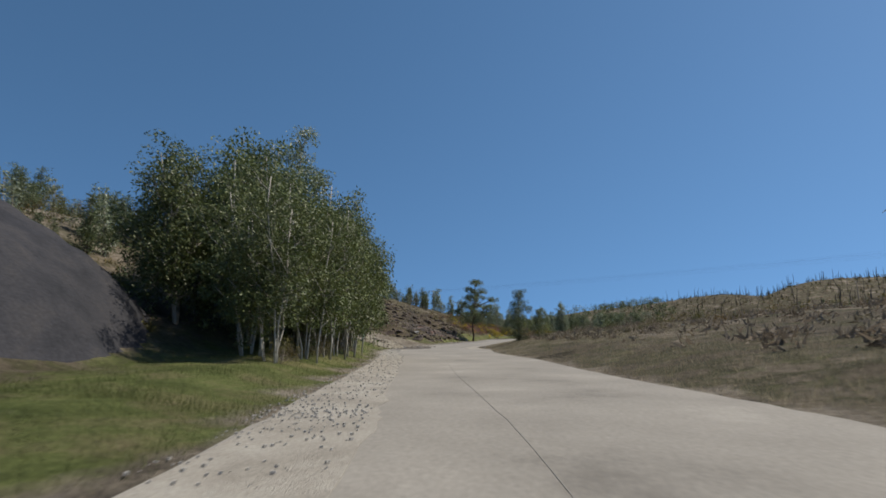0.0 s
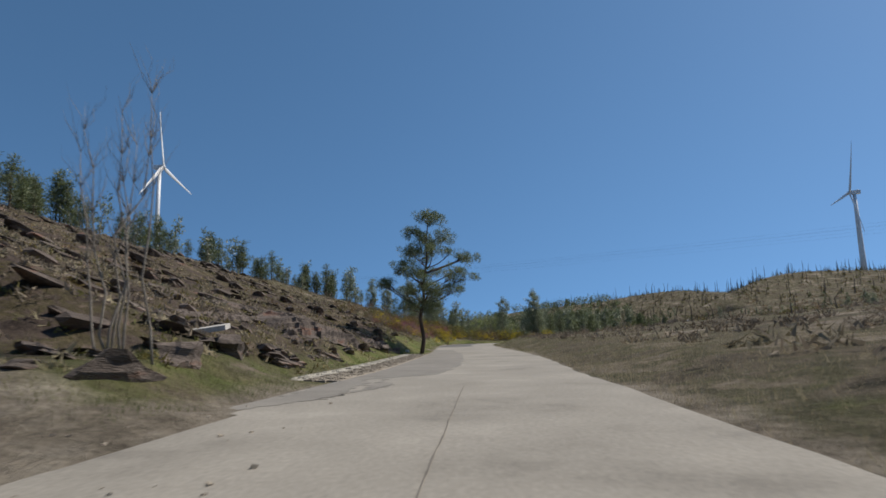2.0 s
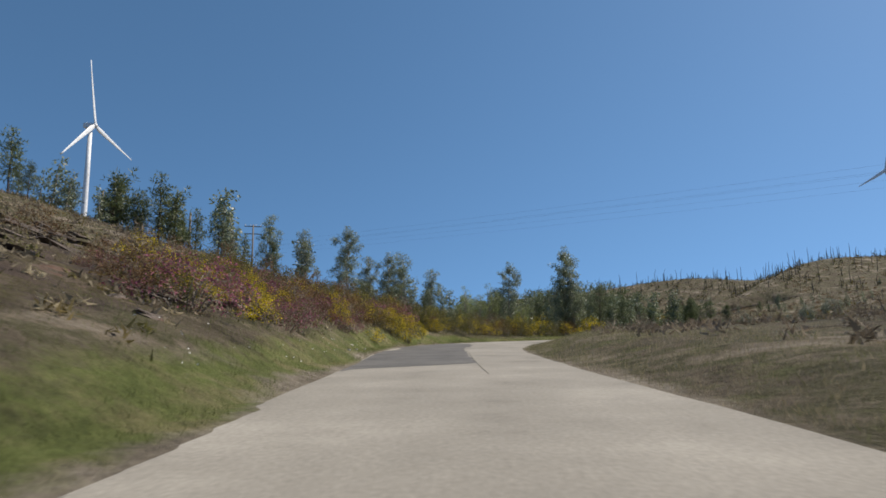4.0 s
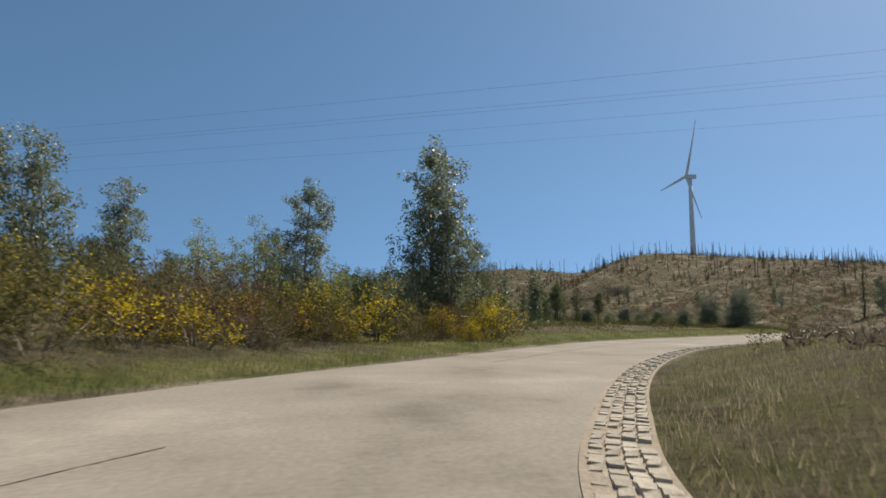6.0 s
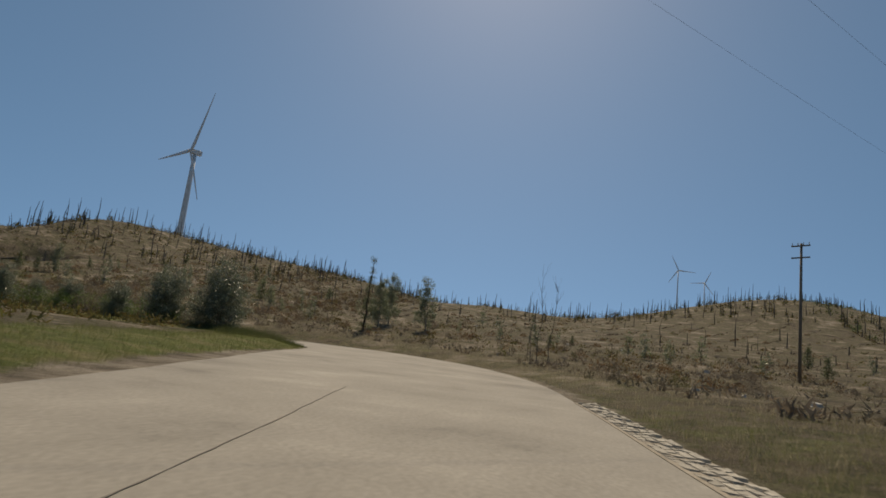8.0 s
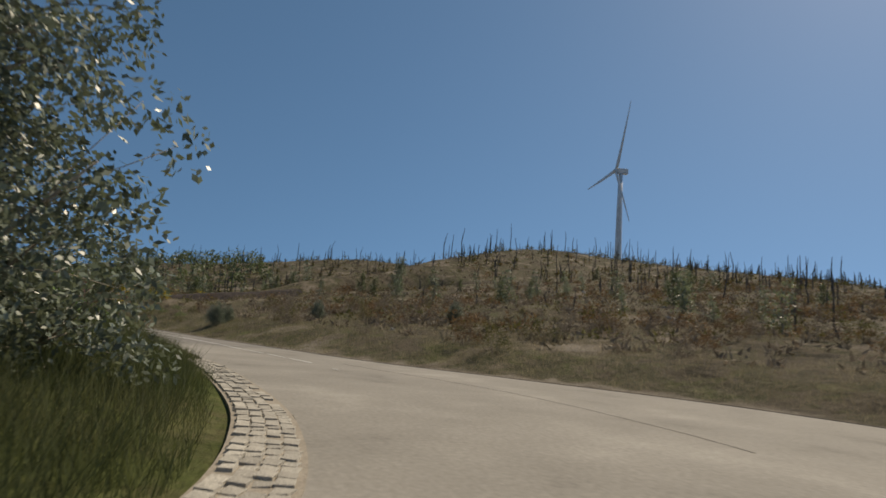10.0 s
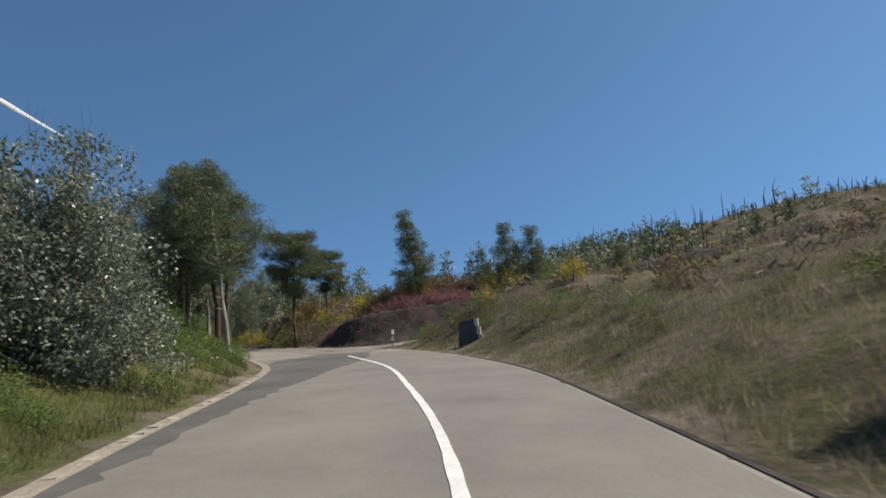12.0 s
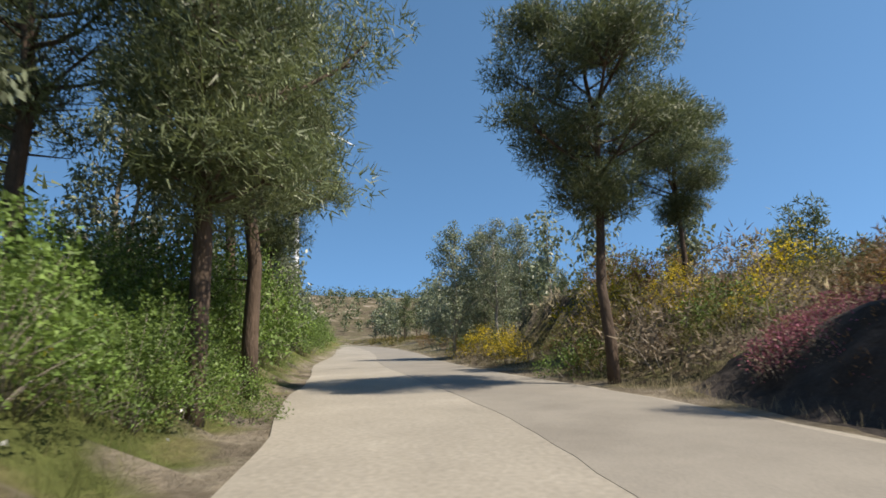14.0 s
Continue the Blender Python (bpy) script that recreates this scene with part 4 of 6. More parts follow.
for x, y, h, k in ((45.0, 266.2, 7.4, PINE_H), (43.2, 267.6, 9.4, PINE_C), (43.6, 265.2, 7.8, PINE_A), (43.4, 260.4, 4.8, PINE_A), (34.2, 275.2, 10.4, PINE_C),
                   (35.4, 271.2, 9.0, PINE_A), (30.6, 276.4, 9.6, PINE_A), (41.0, 267.6, 9.0, PINE_C), (36.6, 264.6, 7.2, PINE_A),
                   (32.0, 270.4, 8.6, PINE_A), (27.4, 279.4, 8.6, PINE_D), (53.6, 286.4, 8.0 - float(gz(53.6, 286.4)), PINE_Y), (55.4, 287.2, 7.7 - float(gz(55.4, 287.2)), PINE_Y), (47.0, 243.0, 6.4, PINE_C), (52.6, 238.0, 6.2, PINE_A), (47.5, 236.0, 6.8, PINE_C), (43.0, 250.0, 5.0, PINE_C),
                   (50.0, 245.2, 5.6, PINE_C), (47.6, 249.4, 5.8, PINE_A), (51.6, 241.0, 5.4, PINE_A), (54.6, 234.4, 5.2, PINE_C), (43.0, 255.6, 4.6, PINE_C), (49.6, 239.4, 6.2, PINE_C)):
    put(k, x, y, h)
put(PINE_E, 37.0, 273.0, 9.8, turn=55)
leaning = put(PINE_W, 47.0, 263.8, 6.6, turn=30)
leaning.matrix_basis = Matrix.Translation(leaning.matrix_basis.translation) @ Matrix.Rotation(radians(7), 4, (0.7, 0.7, 0)) @ leaning.matrix_basis.to_3x3().to_4x4()
for x, y, h, k in ((42.0, 268.3, 7.4, GUM_C), (40.4, 268.8, 7.2, GUM_C), (36.8, 266.8, 7.0, GUM_B), (33.8, 270.2, 8.4, GUM_C), (45.6, 259.6, 4.2, GUM_B), (38.2, 269.2, 6.6, GUM_B), (28.8, 274.0, 9.0, GUM_B), (25.9, 289.4, 6.6, GUM_A), 
                   (0.2, 322.0, 9.5, GUM_A), (3.5, 326.0, 7.0, GUM_F), (-12.0, 330.0, 6.0, GUM_F), (22.0, 300.0, 8.0, GUM_A), (84.5, 272.0, 5.0, GUM_B), (101.0, 222.0, 7.0, GUM_A),
                   (104.5, 216.0, 8.0, GUM_B), (107.0, 224.0, 8.0, GUM_A), (96.0, 238.0, 3.6, GUM_F)):
    put(k, x, y, h)

# bushes on the banks
for x, y, h in ((-4.3, 147.9, 2.3), (-5.4, 147.2, 2.0), (-7.6, 140.2, 1.7), (-9.8, 139.4, 1.7), (-8.6, 143.5, 1.5), (3.0, 168.4, 1.6), (-6.2, 151.5, 1.4), (38.2, 285.6, 1.7), (29.5, 287.5, 1.6), (60.0, 270.5, 1.2)):
    put(GORSE, x, y, h)
for x, y, h in ((-5.4, 141.0, 0.9), (-3.6, 152.4, 0.9), (-1.5, 160.2, 0.9), (27.0, 290.0, 1.0), (52.4, 274.4, 0.8)):
    put(GORSE_S, x, y, h)
for x, y, h in ((-7.0, 137.6, 1.5), (-6.2, 136.6, 1.0), (-8.4, 138.4, 1.2)):
    put(HEATHER, x, y, h)
for x, y, h, k in ((51.6, 271.9, 0.5, BRAMBLE), (52.3, 272.3, 0.7, BRAMBLE), (53.2, 272.7, 0.8, SCRUB), (54.2, 273.3, 0.9, BRAMBLE), (55.2, 273.9, 1.0, BROOM), (52.8, 271.4, 0.6, BRAMBLE), (54.0, 271.6, 0.7, BROOM),
                   (53.0, 273.2, 0.9, GORSE_S), (56.4, 274.4, 1.0, BRAMBLE), (55.4, 272.0, 0.8, SCRUB), (57.8, 275.0, 1.1, SCRUB), (56.8, 272.6, 0.9, BROOM), (58.6, 273.6, 1.0, BRAMBLE),
                   (54.6, 268.9, 0.5, SCRUB), (53.6, 269.8, 0.5, BROOM), (55.4, 269.4, 0.6, BROOM), (54.4, 270.6, 0.7, BRAMBLE), (55.8, 270.6, 0.9, GORSE_S), (53.0, 270.8, 0.45, BROOM), (56.6, 268.6, 0.7, BROOM)):
    put(k, x, y, h)
for x, y, h, k in ((37.4, 282.6, 1.7, BROOM), (39.4, 282.2, 1.9, SCRUB), (40.6, 282.4, 1.6, BROOM), (38.2, 283.8, 2.0, BROOM), (36.4, 284.4, 1.6, SCRUB), (41.8, 281.6, 1.4, SCRUB)):
    put(k, x, y, h)
rng = np.random.RandomState(77)


def along(u, side, d):
    """A place d metres outside the road at station u; side -1 left, 1 right."""
    i = min(len(CENTRE) - 1, max(0, int(u * STEP)))
    n = np.array([ALONG[i, 1], -ALONG[i, 0]]) * side
    e = ER[i] if side > 0 else EL[i]
    return e + n * d


for k in range(130):     # broom along the outside of the first bend
    u = rng.uniform(16.2, 27)
    p = along(u, -1, rng.uniform(2.6, 10) if u > 21 else rng.uniform(2.0, 14))
    put((BROOM if rng.uniform() < 0.5 else RUST) if rng.uniform() < 0.72 else (SCRUB if rng.uniform() < 0.6 else GORSE), *p, rng.uniform(0.9, 2.2))
for k in range(26):     # shrubs and gorse along the road past the junction
    put((RUST, SCRUB, GORSE_S, BROOM, BRAMBLE)[k % 5], *along(rng.uniform(48.6, 52.4), 1, rng.uniform(0.9, 4.5)), rng.uniform(0.6, 1.5))
for k in range(30):
    put(SHRUB, *along(rng.uniform(49.2, 53), -1, rng.uniform(1.2, 3.2)), rng.uniform(1.6, 3.4))
for k in range(26):
    put((GUM_F, GUM_A, PINE_F)[k % 3], *along(rng.uniform(50.6, 53.6), 1 if k % 2 else -1, rng.uniform(3.5, 12)), rng.uniform(3.0, 5.5), label="small tree beside the road past the junction")
for k in range(30):     # silver and green bushes behind the long grass of the left bend
    put((BRAMBLE, SCRUB, SHRUB)[k % 3], *along(rng.uniform(35.5, 41.5), -1, rng.uniform(4.0, 7.5)), rng.uniform(0.8, 2.0))
for k in range(80):     # gorse, broom and heather on the bank before the bend
    put((GORSE, BROOM, RUST, RUST, GORSE_S, HEATHER)[k % 6], *along(rng.uniform(16.6, 22.5), -1, rng.uniform(1.8, 8)), rng.uniform(0.7, 1.7))
for k in range(70):     # broom in front of the eucalyptus
    put(BROOM if rng.uniform() < 0.8 else GORSE_S, *along(rng.uniform(21, 27), -1, rng.uniform(2.4, 8)), rng.uniform(1.1, 2.3))
for k in range(150):     # heather along the top of the earth cut
    i = rng.randint(1, 27)
    w = BANK[i + 1] - BANK[i]
    p = BANK[i] + w * rng.uniform() + np.array([-w[1], w[0]]) / np.hypot(*w) * rng.uniform(1.0, 2.6)
    put(HEATHER if rng.uniform() < 0.8 else RUST, *p, rng.uniform(0.55, 1.05), sink=0.0)
for k in range(170):     # brambles on the verge by the pines
    u = rng.uniform(39.5, 52.5)
    d = rng.uniform(0.9, 5.0)
    put(BRAMBLE, *along(u, -1, d), rng.uniform(0.25, 0.5) * (1 + 0.25 * d))
for k in range(40):     # undergrowth further in
    put(BRAMBLE if k % 2 else BROOM, *along(rng.uniform(41, 52), -1, rng.uniform(5, 12)), rng.uniform(1.0, 2.6))
for k in range(44):     # tall shrubs between the pines
    put(SHRUB, *along(rng.uniform(46.8, 53), -1, rng.uniform(2.6, 8)), rng.uniform(1.5, 3.6))
for k in range(16):
    put(SHRUB, *along(rng.uniform(43.8, 47), -1, rng.uniform(3.0, 5.0)), rng.uniform(0.9, 1.8))
for k in range(34):
    put(SHRUB, *along(rng.uniform(47.4, 50.5), -1, rng.uniform(1.3, 3.4)), rng.uniform(0.9, 2.0))
for k in range(15):
    put((WILLOW, ACACIA[2], GUM_F)[k % 3], *along(rng.uniform(46, 52.5), -1, rng.uniform(5, 12)), rng.uniform(3.0, 5.0), label="young leafy tree under the pines")
for k in range(90):     # scrub up the slope
    u = rng.uniform(0, 45)
    put(SCRUB if rng.uniform() < 0.75 else BROOM, *along(u, 1, rng.uniform(3.5, 30)), rng.uniform(0.6, 1.5))
for k in range(22):
    put((BRAMBLE, BROOM, SCRUB)[k % 3], *along(rng.uniform(43, 46.6), 1, rng.uniform(1.2, 6)), rng.uniform(0.4, 0.9))
for k in range(60):     # young trees on the slope past the bend
    put(GUM_S if rng.uniform() < 0.75 else PINE_S, *along(rng.uniform(34, 45.5), 1, 24 + 60 * rng.uniform() ** 1.5), rng.uniform(1.4, 3.4))
for k in range(44):     # bushes on the slope before the junction
    put((SCRUB, RUST, SCRUB, BROOM)[k % 4], *along(rng.uniform(37, 45.0), 1, rng.uniform(3, 18)), rng.uniform(0.6, 1.5))
for k in range(110):     # rust and straw scrub on the rise behind the heather
    i = rng.randint(3, 30)
    w = BANK[i + 1] - BANK[i]
    p = BANK[i] + w * rng.uniform() + np.array([-w[1], w[0]]) / np.hypot(*w) * rng.uniform(2.6, 12)
    put((RUST, SCRUB, RUST, RUST, GORSE_S)[k % 5], *p, rng.uniform(0.9, 1.9))
for k in range(34):     # thin saplings behind the bank of the side road
    q = rng.uniform(0, 1)
    put(GUM_S if k % 3 else PINE_S, 43 + 34 * q + rng.normal(0, 1.5), 282 + 15 * q + rng.uniform(0.5, 12), rng.uniform(1.8, 4.0))
for k in range(340):     # small pines and gums along the ridge
    u = rng.uniform(1, 22)
    d = np.interp(u, U, LD) + rng.uniform(-2, 10)
    put((PINE_S, PINE_F, GUM_S)[rng.randint(3)], *along(u, -1, d), rng.uniform(2.6, 5.4) if u > 9 else rng.uniform(1.2, 2.6))
for k in range(70):     # bushes above the fence
    put(BROOM if k % 3 else RUST, *along(rng.uniform(4, 10), -1, rng.uniform(9, 24)), rng.uniform(0.9, 1.9))
for k in range(52):     # woods behind the bends
    a = rng.uniform(0, 1)
    x, y = -34 + 66 * a + rng.normal(0, 4), 196 + 40 * a + rng.uniform(0, 22)
    if plan(np.array([x]), np.array([y]))[0][0] > 14:
        put((PINE_F, GUM_F, GUM_F)[k % 3], x, y, rng.uniform(4.5, 7.5))
for k in range(50):
    x, y = rng.uniform(-50, 36), rng.uniform(296, 345)
    if plan(np.array([x]), np.array([y]))[0][0] > 6:
        put((PINE_F, GUM_F, PINE_F)[k % 3], x, y, rng.uniform(4, 8))
for k in range(60):     # trees closing the view where the road bends away
    x, y = rng.uniform(-50, 6), rng.uniform(314, 348)
    if plan(np.array([x]), np.array([y]))[0][0] > 3:
        put((PINE_F, GUM_F, GUM_F)[k % 3], x, y, rng.uniform(5, 9))
for k in range(34):     # and on the inside of that bend
    x, y = rng.uniform(-60, 0), rng.uniform(292, 322)
    o, sd, _ = plan(np.array([x]), np.array([y]))
    if o[0] > 2.5 and sd[0] < 0:
        put((GUM_F, PINE_F)[k % 2], x, y, rng.uniform(4, 8))
for x, y, h in ((45.6, 265.4, 0.8), (46.2, 264.9, 0.6), (44.8, 267.0, 0.7), (47.4, 263.2, 0.6), (46.4, 264.2, 0.8), (37.6, 272.6, 0.7), (37.0, 273.8, 0.6), (36.2, 273.4, 0.9), (34.6, 274.6, 0.8)):
    put(BRAMBLE, x, y, h)     # round the feet of the roadside pines
for x, y, h, k in ((23.4, 281.2, 5.4, GUM_C), (21.4, 283.2, 4.4, GUM_F), (25.4, 280.4, 5.0, GUM_B), (18.6, 284.8, 5.2, GUM_F), (26.6, 291.0, 6.2, GUM_A), (28.0, 290.2, 6.0, GUM_C)):
    put(k, x, y, h)
for k in range(44):     # wood along the road ahead of the junction
    put((GUM_F, PINE_F)[k % 2], *along(rng.uniform(51.2, 53.8), -1, rng.uniform(5, 40)), rng.uniform(3.5, 7))
for k in range(34):     # thicket beyond the cut
    put((RUST, SCRUB, BROOM, GORSE_S)[k % 4], rng.uniform(31, 45), rng.uniform(284.5, 294), rng.uniform(0.8, 2.0))
for k in range(40):     # wood beside the track-side pines
    x, y = rng.uniform(8, 50), rng.uniform(232, 272)
    o, sd, _ = plan(np.array([x]), np.array([y]))
    if o[0] > 9 and sd[0] < 0:
        put((PINE_F, GUM_F)[k % 2], x, y, rng.uniform(5, 9))


# ---- stuff nobody could count ----
def scrub_field(name, n, u0, u1, side, d0, d1, size, mat, label, seed, per=12, leaf=0.35, power=1.0):
    rng = np.random.RandomState(seed)
    cs = []
    u, d = rng.uniform(u0, u1, n), d0 + (d1 - d0) * rng.uniform(0, 1, n) ** power
    for a, b in zip(u, d):
        x, y = along(a, side, b)
        s = size * rng.uniform(0.5, 1.5)
        c = in_ball(rng, per) * (s, s, s * 0.8)
        cs.append(c + (x, y, 0))
    c = np.concatenate(cs)
    out, _s, _u = plan(c[:, 0], c[:, 1])
    j, ds = near(c[:, 0], c[:, 1], SIDE)
    k, dt = near(c[:, 0], c[:, 1], TRACK)
    c = c[(out > 0.8) & (ds > SIDE_HALF[j] + 0.5) & (dt > TRACK_HALF[k] + 0.3)]
    c[:, 2] = np.abs(c[:, 2]) + gz(c[:, 0], c[:, 1]) - 0.05
    me = mesh_of(name, *leaves(rng, c, leaf, leaf * 0.16, -0.7, None, True), mat)
    return thing(name, me, Matrix(), label, "scrub", kind="stuff")


scrub_field("hillside_scrub", 6000, 0, 34, 1, 4, 260, 0.5, M_SCRUB, "grey-brown heath scrub covering the slope", 101, 18, 0.36, 1.3)
scrub_field("hillside_scrub", 2600, 0, 31, 1, 40, 260, 0.9, M_BROOM, "dark olive bushes dotted over the slope", 107, 26, 0.4, 1.0)
scrub_field("hillside_scrub", 6200, 33, 53, 1, 5, 180, 0.5, M_SCRUB, "grey-brown heath scrub on the slope", 102, 15, 0.40, 1.1)
scrub_field("hillside_scrub", 1400, 34, 53, 1, 8, 170, 0.8, M_BROOM, "olive and rust bushes dotted over the slope", 108, 24, 0.36, 1.1)
scrub_field("hillside_scrub", 420, 33, 46, 1, 9, 150, 1.15, M_RUST, "brown twiggy bushes standing out on the slope", 115, 80, 0.3, 1.1)
scrub_field("hillside_scrub", 520, 0, 33, 1, 16, 220, 1.1, M_BROOM, "dark bushes standing out on the burnt slope", 116, 70, 0.32, 1.1)
scrub_field("hillside_scrub", 3600, 9, 23, -1, 3, 45, 0.32, M_SCRUB, "dry scrub among the rocks", 103, 14, 0.24)
scrub_field("hillside_scrub", 1300, 9, 19, -1, 2, 40, 0.24, M_STRAW, "dry grass tufts among the rocks", 112, 14, 0.24)
scrub_field("hillside_scrub", 900, 9, 21, -1, 2, 30, 0.35, M_BROOM, "rust and olive tufts among the rocks", 113, 16, 0.2)
scrub_field("distant_wood", 520, 12, 31, 1, 150, 340, 1.3, M_PINE, "dark regrowth along the far ridge", 114, 26, 0.7)
scrub_field("hillside_scrub", 2200, 0, 9, -1, 7, 70, 0.45, M_BROOM, "olive scrub on the slope above the fence", 104, 16, 0.28)
scrub_field("hillside_scrub", 4600, 22, 37, -1, 8, 190, 0.7, M_BROOM, "olive scrub behind the bend", 105, 18, 0.32)
scrub_field("undergrowth", 2200, 40, 53, -1, 4, 40, 0.6, M_GREEN, "green undergrowth between the pines", 106, 22, 0.2)
scrub_field("distant_wood", 600, 44, 54, -1, 24, 100, 1.7, M_PINE, "dense dark wood behind the pines", 110, 40, 0.6)
scrub_field("distant_wood", 600, 21, 33, -1, 26, 90, 1.7, M_EUC, "dense grey-green wood behind the bend", 111, 40, 0.6)
scrub_field("dry_thicket", 900, 47, 53, 1, 5, 22, 0.55, M_STRAW, "straw-coloured dry thicket behind the bank", 109, 22, 0.4)


def grass_field(name, n, u0, u1, side, d0, d1, height, mat, label, seed, power=1.0):
    rng = np.random.RandomState(seed)
    u, d = rng.uniform(u0, u1, n), d0 + (d1 - d0) * rng.uniform(0, 1, n) ** power
    i = np.clip((u * STEP), 0, len(CENTRE) - 1.001)
    a, f = i.astype(int), (i % 1)[:, None]
    e = ER if side > 0 else EL
    nrm = np.stack([ALONG[a, 1], -ALONG[a, 0]], -1) * side
    p = e[a] * (1 - f) + e[a + 1] * f + nrm * d[:, None]
    p += rng.normal(0, 0.12, p.shape)
    out, _s, _u = plan(p[:, 0], p[:, 1])
    j, ds = near(p[:, 0], p[:, 1], SIDE)
    k, dt = near(p[:, 0], p[:, 1], TRACK)
    clump = wave(p[:, 0], p[:, 1], 3.0, seed) + rng.normal(0, 0.5, len(p))
    gut = np.where(side < 0, np.interp(_u, *GU_L), np.interp(_u, *GU_R))
    keep = (out > d0 * 0.5 + gut) & (ds > SIDE_HALF[j] + 0.15) & (dt > TRACK_HALF[k] + 0.1) & (clump > -0.7)
    p, clump = p[keep], clump[keep]
    n = len(p)
    z = gz(p[:, 0], p[:, 1])[:, None] - 0.03
    base = np.concatenate([p, z], 1)
    h = (height * rng.uniform(0.4, 1.2, n) * (0.8 + 0.35 * np.clip(clump, -0.5, 1)))[:, None]
    tilt = rng.normal(0, 0.33, (n, 2))
    a = rng.uniform(0, 6.28, n)
    s = np.stack([np.cos(a), np.sin(a), np.zeros(n)], -1) * (0.003 + 0.004 * rng.uniform(0, 1, (n, 1)))
    tip = base + np.concatenate([tilt * h, h], 1)
    verts = np.stack([base - s, base + s, tip], 1).reshape(-1, 3)
    me = mesh_of(name, verts, np.arange(n * 3).reshape(n, 3), mat)
    return thing(name, me, Matrix(), label, "grass", kind="stuff")


grass_field("verge_grass", 110000, 0.6, 23, -1, 0.15, 5.5, 0.17, M_GRASS, "short green verge grass on the bank", 201, 1.3)
grass_field("verge_grass", 90000, 33.5, 46.5, -1, 0.15, 5.0, 0.30, M_OLIVE, "tall dull green grass on the inside of the bend", 208, 1.2)
grass_field("verge_grass", 60000, 33.5, 42, -1, 0.8, 6.0, 0.6, M_OLIVE, "long dull green grass below the silver bushes", 209, 1.0)
grass_field("verge_grass", 120000, 22, 53, -1, 0.15, 6.5, 0.30, M_GRASS, "tall green verge grass under the trees", 202, 1.3)
grass_field("verge_grass", 110000, 0.6, 30, 1, 0.15, 9, 0.22, M_STRAW, "dry straw-coloured grass on the verge", 203, 1.3)
grass_field("verge_grass", 90000, 30, 53, 1, 0.25, 9, 0.26, M_STRAW, "dry grass on the outer bank", 204, 1.3)
grass_field("verge_grass", 100000, 33, 46, 1, 2, 30, 0.36, M_STRAW, "pale dry grass over the outer slope", 207, 1.1)
grass_field("verge_grass", 26000, 14, 31, 1, 0.2, 6, 0.24, M_GRASS, "green grass on the inside of the bend", 205, 1.2)
grass_field("verge_grass", 12000, 40, 48, 1, 0.3, 6, 0.30, M_GRASS, "green grass by the junction", 206, 1.2)


def burnt_trunks(n, seed, label, u0, u1, d0, d1):
    rng = np.random.RandomState(seed)
    parts = []
    for _ in range(n):
        x, y = along(rng.uniform(u0, u1), 1, rng.uniform(d0, d1))
        z = float(gz(x, y))
        h = rng.uniform(1.5, 6.5) * min(1, 0.35 + d0 / 130) * (0.7 if rng.uniform() < 0.6 else 1.1)
        parts.append(tube([(x, y, z - 0.3), (x + rng.normal(0, 0.15), y + rng.normal(0, 0.15), z + h * 0.6), (x + rng.normal(0, 0.3), y, z + h)], np.array([0.17, 0.13, 0.05]) * min(1, 0.3 + d0 / 130), 3))
    return thing("burnt_trunks", mesh_of("burnt_trunks", *joined(parts), M_CHAR), Matrix(), label, "trees", kind="stuff")


burnt_trunks(900, 301, "blackened trunks of burnt trees along the ridge", 0, 45, 90, 380)
burnt_trunks(260, 302, "thin blackened trunks of burnt saplings on the slope", 10, 45, 20, 110)
burnt_trunks(260, 303, "blackened trunks of burnt trees over the slope", 32, 52, 45, 200)


def ridge(n, seed, x0, x1, y0, y1):
    """Charred trunks and dark regrowth over the crest of the far hill."""
    rng = np.random.RandomState(seed)
    parts, cs = [], []
    x, y = rng.uniform(x0, x1, n), rng.uniform(y0, y1, n)
    z, d = gz(x, y), plan(x, y)[0]
    for a, b, c, o in zip(x, y, z, d):
        if o < 60:
            continue
        h = rng.uniform(1.5, 4.0) if rng.uniform() < 0.75 else rng.uniform(4, 7.5)
        parts.append(tube([(a, b, c - 0.3), (a + rng.normal(0, 0.15), b, c + h * 0.6), (a + rng.normal(0, 0.3), b, c + h)], [0.15, 0.12, 0.05], 3))
        if rng.uniform() < 0.8:
            s = rng.uniform(0.5, 1.6)
            cs.append(np.abs(in_ball(rng, 22)) * (s, s, s * 1.5) * np.where(rng.uniform(size=(22, 3)) < 0.5, -1, 1) ** np.array([1, 1, 0]) + (a, b, c))
    thing("burnt_trunks", mesh_of("burnt_trunks", *joined(parts), M_CHAR), Matrix(), "charred trunks standing along the crest of the hill", "trees", kind="stuff")
    c = np.concatenate(cs)
    thing("regrowth", mesh_of("regrowth", *leaves(rng, c, 0.8, 0.12, -0.6, None, True), M_BROOM), Matrix(), "dark low regrowth along the crest of the hill", "scrub", kind="stuff")


def far_wood(n, seed, x0, x1, y0, y1, label):
    rng = np.random.RandomState(seed)
    x, y = rng.uniform(x0, x1, n), rng.uniform(y0, y1, n)
    ok = plan(x, y)[0] > 40
    x, y = x[ok], y[ok]
    s = np.repeat(rng.uniform(1.0, 3.0, len(x)), 26)[:, None]
    c = np.repeat(np.stack([x, y, gz(x, y)], -1), 26, axis=0) + in_ball(rng, 26 * len(x)) * s * (0.8, 0.8, 1.0) + (0, 0, 1) * s
    thing("distant_wood", mesh_of("distant_wood", *leaves(rng, c, 1.2, 0.25, -0.4, None, True), M_PINE), Matrix(), label, "wood", kind="stuff")


